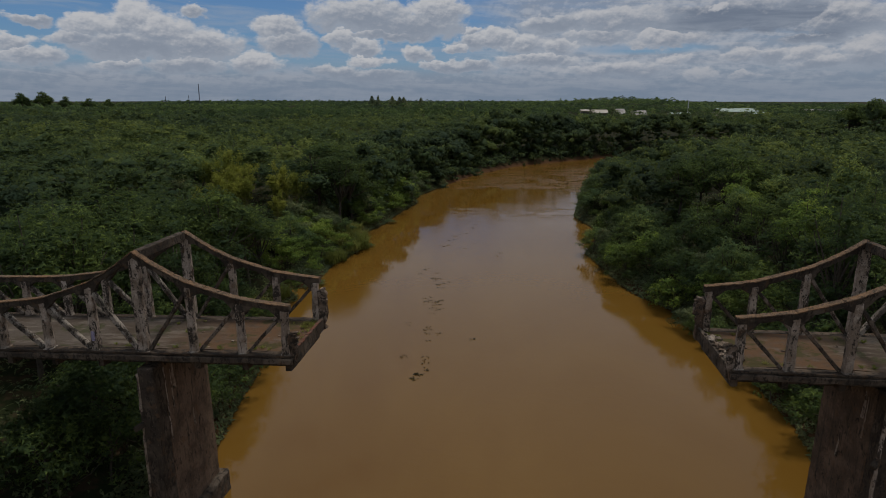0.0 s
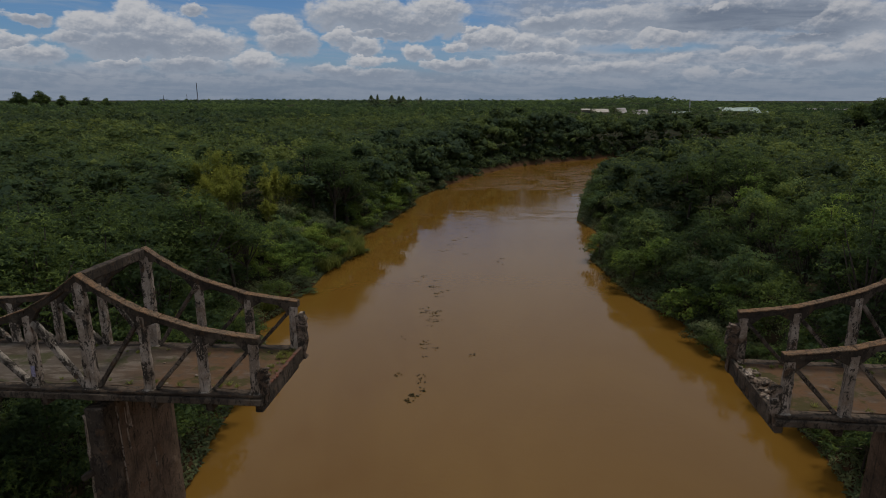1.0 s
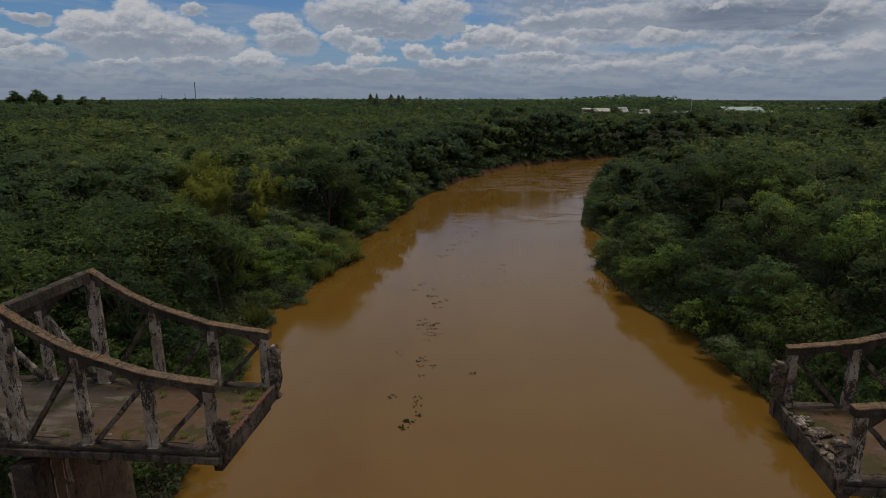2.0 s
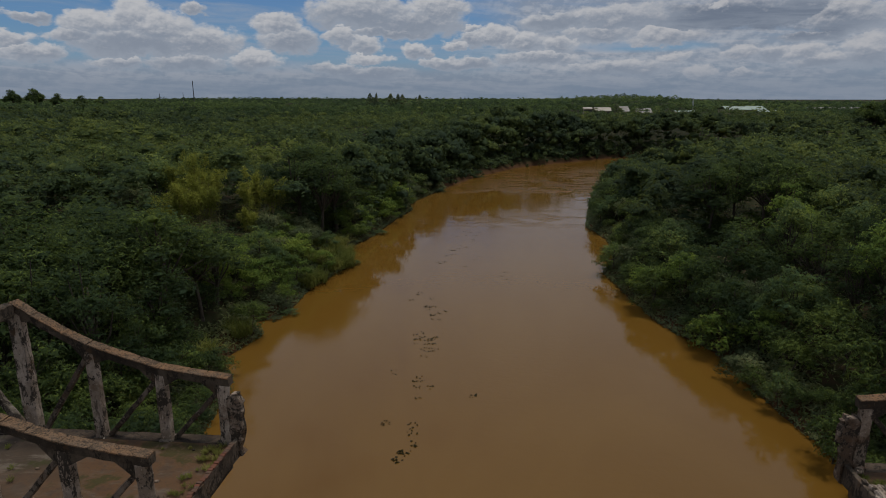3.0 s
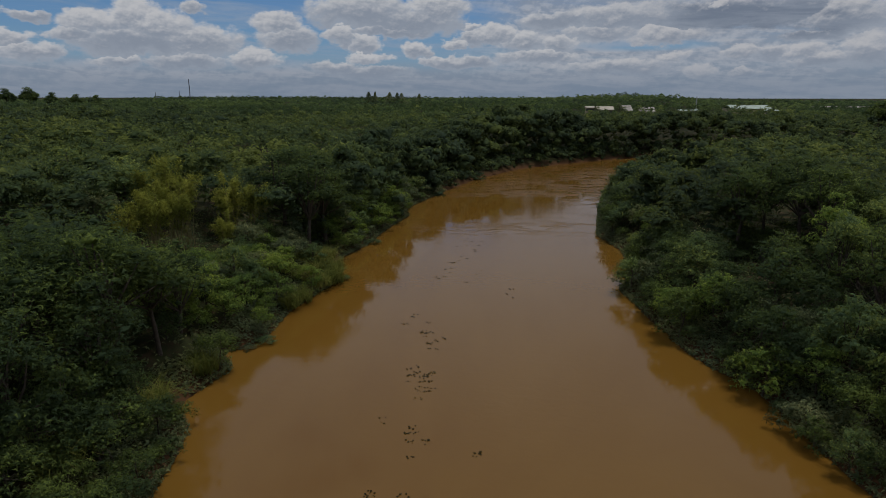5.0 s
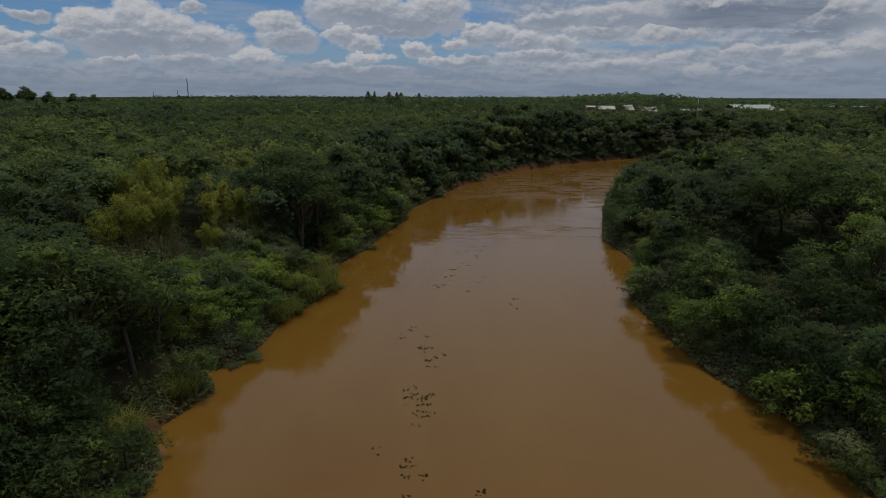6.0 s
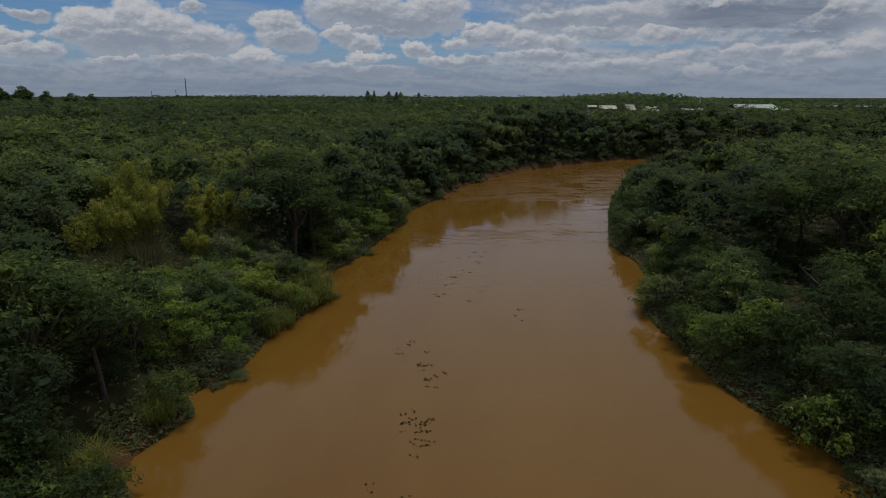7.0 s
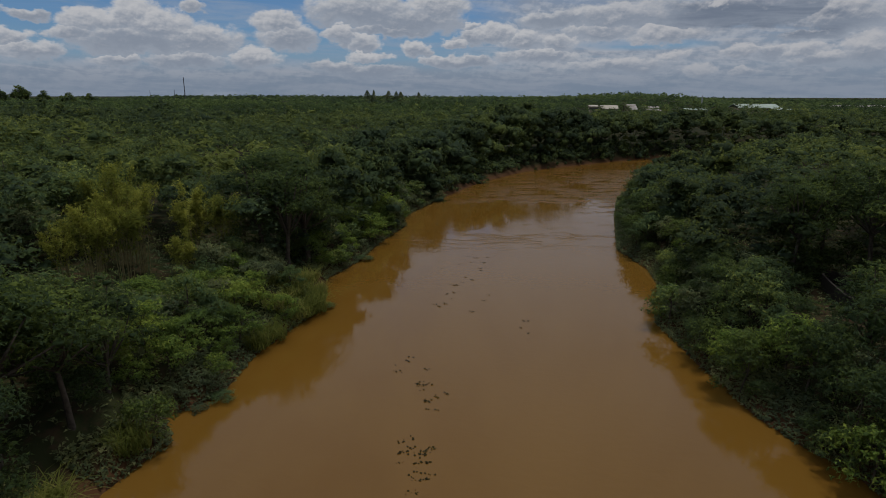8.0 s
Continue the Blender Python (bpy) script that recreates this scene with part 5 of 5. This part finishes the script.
# ---- far things ----
def shed(x0, x1, y0, y1, z0, eaves, ridge, roof_mat, label):
    """A long shed with a pitched sheet roof, walls and a row of openings."""
    ob = thing("warehouse", label, "building", "far sheds", (0, 0, 0))
    part("wall", box(x0, x1, y0, y1, z0, eaves, 0.02), WALL_PALE, ob)
    ym = (y0 + y1) / 2
    for ya, yb in ((y0 - 0.8, ym), (y1 + 0.8, ym)):
        part("roof_slope", bar(((x0 + x1) / 2, ya, eaves), ((x0 + x1) / 2, yb, ridge), x1 - x0 + 1.4, 0.18, bevel=0.0), roof_mat, ob)
    count = max(3, int((x1 - x0) / 5))
    for k in range(count):
        x = x0 + (k + 0.5) * (x1 - x0) / count
        part("window", box(x - 1.2, x + 1.2, y0 - 0.06, y0 + 0.1, eaves - 2.3, eaves - 0.9, 0.0), STEEL_DARK, ob)
    return ob


shed(54.5, 60, 502, 512, 4.5, 13.0, 14.0, ROOF_PALE, "low far shed with a pale sheet roof among trees")
shed(62, 73, 492, 506, 4.5, 11.6, 14.0, ROOF_PALE, "far tan-walled shed with a pale sheet roof among trees")
shed(82, 87.5, 498, 518, 4.5, 11.0, 14.6, ROOF_GREY, "far grey-roofed shed at the edge of the wood")
shed(91.5, 102, 488, 504, 4.5, 10.2, 13.5, ROOF_GREY, "far brown-grey roofed shed beside another")
shed(124, 138, 505, 515, 4.5, 10.9, 11.9, ROOF_GREEN, "low far shed with a pale green roof")
shed(161, 189, 505, 527, 4.5, 12.4, 15.0, ROOF_GREEN, "long far shed with a pale green sheet roof")
shed(181, 193, 496, 503, 4.5, 11.2, 12.4, ROOF_GREEN, "small far shed with a pale green roof beside a long one")
shed(246, 300, 560, 570, 5.5, 12.6, 13.6, ROOF_GREY, "low pale far shed behind the wood")


for x, y, s in ((60.8, 486, 1.0), (75.5, 484, 1.12), (79.5, 487, 1.0), (89.5, 484, 1.1), (104.5, 484, 1.0), (66.0, 482, 0.8), (97, 481, 0.85)):
    plant(TALL[int(x) % 6], x, y, float(ground_height(x, y)), x * 9, (s * 1.1, s), "green tree standing before the far sheds", "tree", "trees by the far sheds")


def lattice_mast(x, y, z0, z1, wide, label):
    ob = thing("radio_mast", label, "mast", "", (0, 0, 0))
    for a in range(3):
        c, s = math.cos(a * 2.1) * wide, math.sin(a * 2.1) * wide
        part("leg", bar((x + c, y + s, z0), (x + c * 0.35, y + s * 0.35, z1), wide * 0.3, wide * 0.3, up=(1, 0, 0), bevel=0), STEEL_DARK, ob)
    steps = int((z1 - z0) / 2.2)
    for k in range(steps):
        z = z0 + (k + 0.5) * (z1 - z0) / steps
        r = wide * (1 - 0.65 * (k + 0.5) / steps)
        part("brace", bar((x - r, y, z), (x + r, y, z + 1.0), 0.12, 0.12, bevel=0), STEEL_DARK, ob)
    return ob


lattice_mast(-312.4, 600, 6, 36.8, 0.62, "tall thin dark lattice mast above the far wood")
lattice_mast(-345.3, 640, 7, 26.1, 0.4, "thin dark far mast above the wood")
lattice_mast(-371.7, 640, 7, 25.0, 0.4, "thin dark far mast above the wood")


def pole(x, y, z0, z1, r, label):
    ob = thing("pole", label, "pole", "", (0, 0, 0))
    v, f = tubes([[((x, y, z0), r), ((x, y, z1), r * 0.6)]], 8)
    mesh_object("shaft", v, f, STEEL, ob)
    v, f = tubes([[((x, y, z0 - 0.2), r * 1.8), ((x, y, z0 + 0.8), r * 1.8)]], 8)
    mesh_object("foot", v, f, STEEL, ob)
    return ob


pole(156.5, 581, 6, 21.0, 0.7, "pale slender far chimney-like pole by the sheds")
pole(300, 560, 6, 16.5, 0.35, "pale far pole behind the wood")


def pointed_proto(seed):
    rng = np.random.default_rng(seed)
    n = 420
    h = rng.uniform(0, 1, n) ** 0.8
    a, r = rng.uniform(0, 2 * math.pi, n), (1 - h) ** 0.75 * 3.2 * rng.uniform(0.6, 1.1, n)
    at = np.stack([r * np.cos(a), r * np.sin(a), 3 + h * 15], 1)
    v, f = leaf_arrays(at, np.stack([np.cos(a), np.sin(a), 0.5 + 0 * a], 1) + rng.normal(scale=0.3, size=(n, 3)), (1.5 - 0.9 * h) * rng.uniform(0.7, 1.1, n), rng, blades=3)
    tv, tf = tubes([[((0, 0, -0.5), 0.3), ((0, 0, 17), 0.08)]], 5)
    wood = bpy.data.meshes.new("trunk")
    wood.from_pydata([tuple(p) for p in tv], [], tf)
    wood.materials.append(BARK)
    return array_mesh("crown", v, f, LEAF_DULL), wood, "conical_tree"


POINTED = pointed_proto(500)
ROUND = tree_proto(510, 7.5, 17, 3.0, 40, 2600, 0.95, LEAF_DEEP_SHADED, "tree", 0.4)
for x, top, w in ((-156.4, 25.6, 2.3), (-149.3, 26.2, 1.3), (-133.3, 25.2, 2.4), (-125, 24.8, 2.0), (-120.4, 24.4, 2.2), (-101, 23.9, 1.9)):
    plant(POINTED, x, 690, 8.2, x * 7, (w, (top - 8.2) / 18.0), "dark conical tree standing above the far wood", "tree", "conical trees on the horizon")
for x, y, s in ((-507, 600, 1.15), (-482, 600, 1.2), (-458, 600, 0.95), (-440, 610, 0.85), (-418, 610, 0.8)):
    plant(ROUND, x, y, 7.2, x * 3, (s, s), "large dark round-crowned tree above the far wood", "tree", "round trees on the horizon")
for x, y, s in ((150, 296, 0.84), (161, 300, 0.96), (172, 304, 0.95), (182, 300, 0.9)):
    plant(ROUND, x, y, 4.6, x * 3, (s, s * 0.98), "large dark round-crowned tree above the wood", "tree", "round trees beyond the bend")


# ---- floating plants ----
def raft_proto(seed):
    """A floating rosette: leaves that spread from one stem."""
    rng = np.random.default_rng(seed)
    verts, faces = [(0, 0, 0.02)], []
    for k in range(9):
        a, r = k * 2.4 + rng.uniform(-0.3, 0.3), rng.uniform(0.10, 0.22)
        d, s = np.array([math.cos(a), math.sin(a), 0.0]), np.array([-math.sin(a), math.cos(a), 0.0])
        up = np.array([0, 0, rng.uniform(0.03, 0.12)])
        b = len(verts)
        verts += [d * r * 0.6 + s * r * 0.32 + up * 0.8, d * r + up * 0.7, d * r * 0.6 - s * r * 0.32 + up * 0.8]
        faces += [(0, b + 2, b + 1), (0, b + 1, b)]
    return array_mesh("leaves", verts, faces, RAFT)


RAFTS = [raft_proto(600 + i) for i in range(4)]
# where clumps drift: x, y, spread, plants
DRIFT = [(-11.3, 77.2, 0.7, 8), (-9.2, 73.2, 0.5, 6), (-7.9, 70.3, 0.8, 12), (-8.6, 64.5, 0.4, 5), (-7.8, 63.7, 0.7, 13), (-7.4, 62.0, 0.5, 7),
         (-7.6, 60.2, 0.4, 4), (-9.2, 64.8, 0.3, 3), (-9.6, 56.4, 0.3, 3), (-7.4, 55.6, 0.5, 6), (-6.5, 54.2, 0.2, 3), (-7.2, 53.0, 0.2, 3),
         (-8.9, 48.9, 0.2, 4), (-7.0, 48.9, 0.15, 3), (-6.7, 46.8, 0.5, 8), (-7.0, 46.1, 0.3, 5), (-7.4, 45.3, 0.3, 6), (-8.9, 97.2, 1.4, 8),
         (-10.7, 103.3, 0.8, 4), (-7.4, 109.7, 2.1, 10), (-6.7, 89.3, 0.4, 3), (-1.4, 86.1, 1.1, 5), (-3.3, 53.4, 0.25, 3), (-9.6, 91.5, 0.9, 6), (-5.4, 93.6, 0.7, 4), (-8.0, 101.5, 0.9, 5), (-6.2, 105.2, 0.6, 4)]


def drift_plants():
    rng = random.Random(5)
    for x, y, spread, n in DRIFT:
        ob = thing("floating_plants", "small loose raft of dark green floating plants on muddy water", "water plant", "plants drifting on the river", (x, y, 0.0))
        spots = [(rng.gauss(0, spread * 0.55), rng.gauss(0, spread * 1.6)) for _ in range(max(2, int(n * 0.7)))]
        for sx, sy in spots:
            for _ in range(rng.choice((2, 3, 4, 6, 8))):
                p = new("plant", rng.choice(RAFTS))
                p.parent = ob
                k = rng.uniform(0.22, 0.62)
                p.matrix_basis = pose(sx + rng.gauss(0, 0.16), sy + rng.gauss(0, 0.12), 0.005, 0, 0, rng.uniform(0, 360)) @ Matrix.Diagonal((k, k, k, 1))


drift_plants()
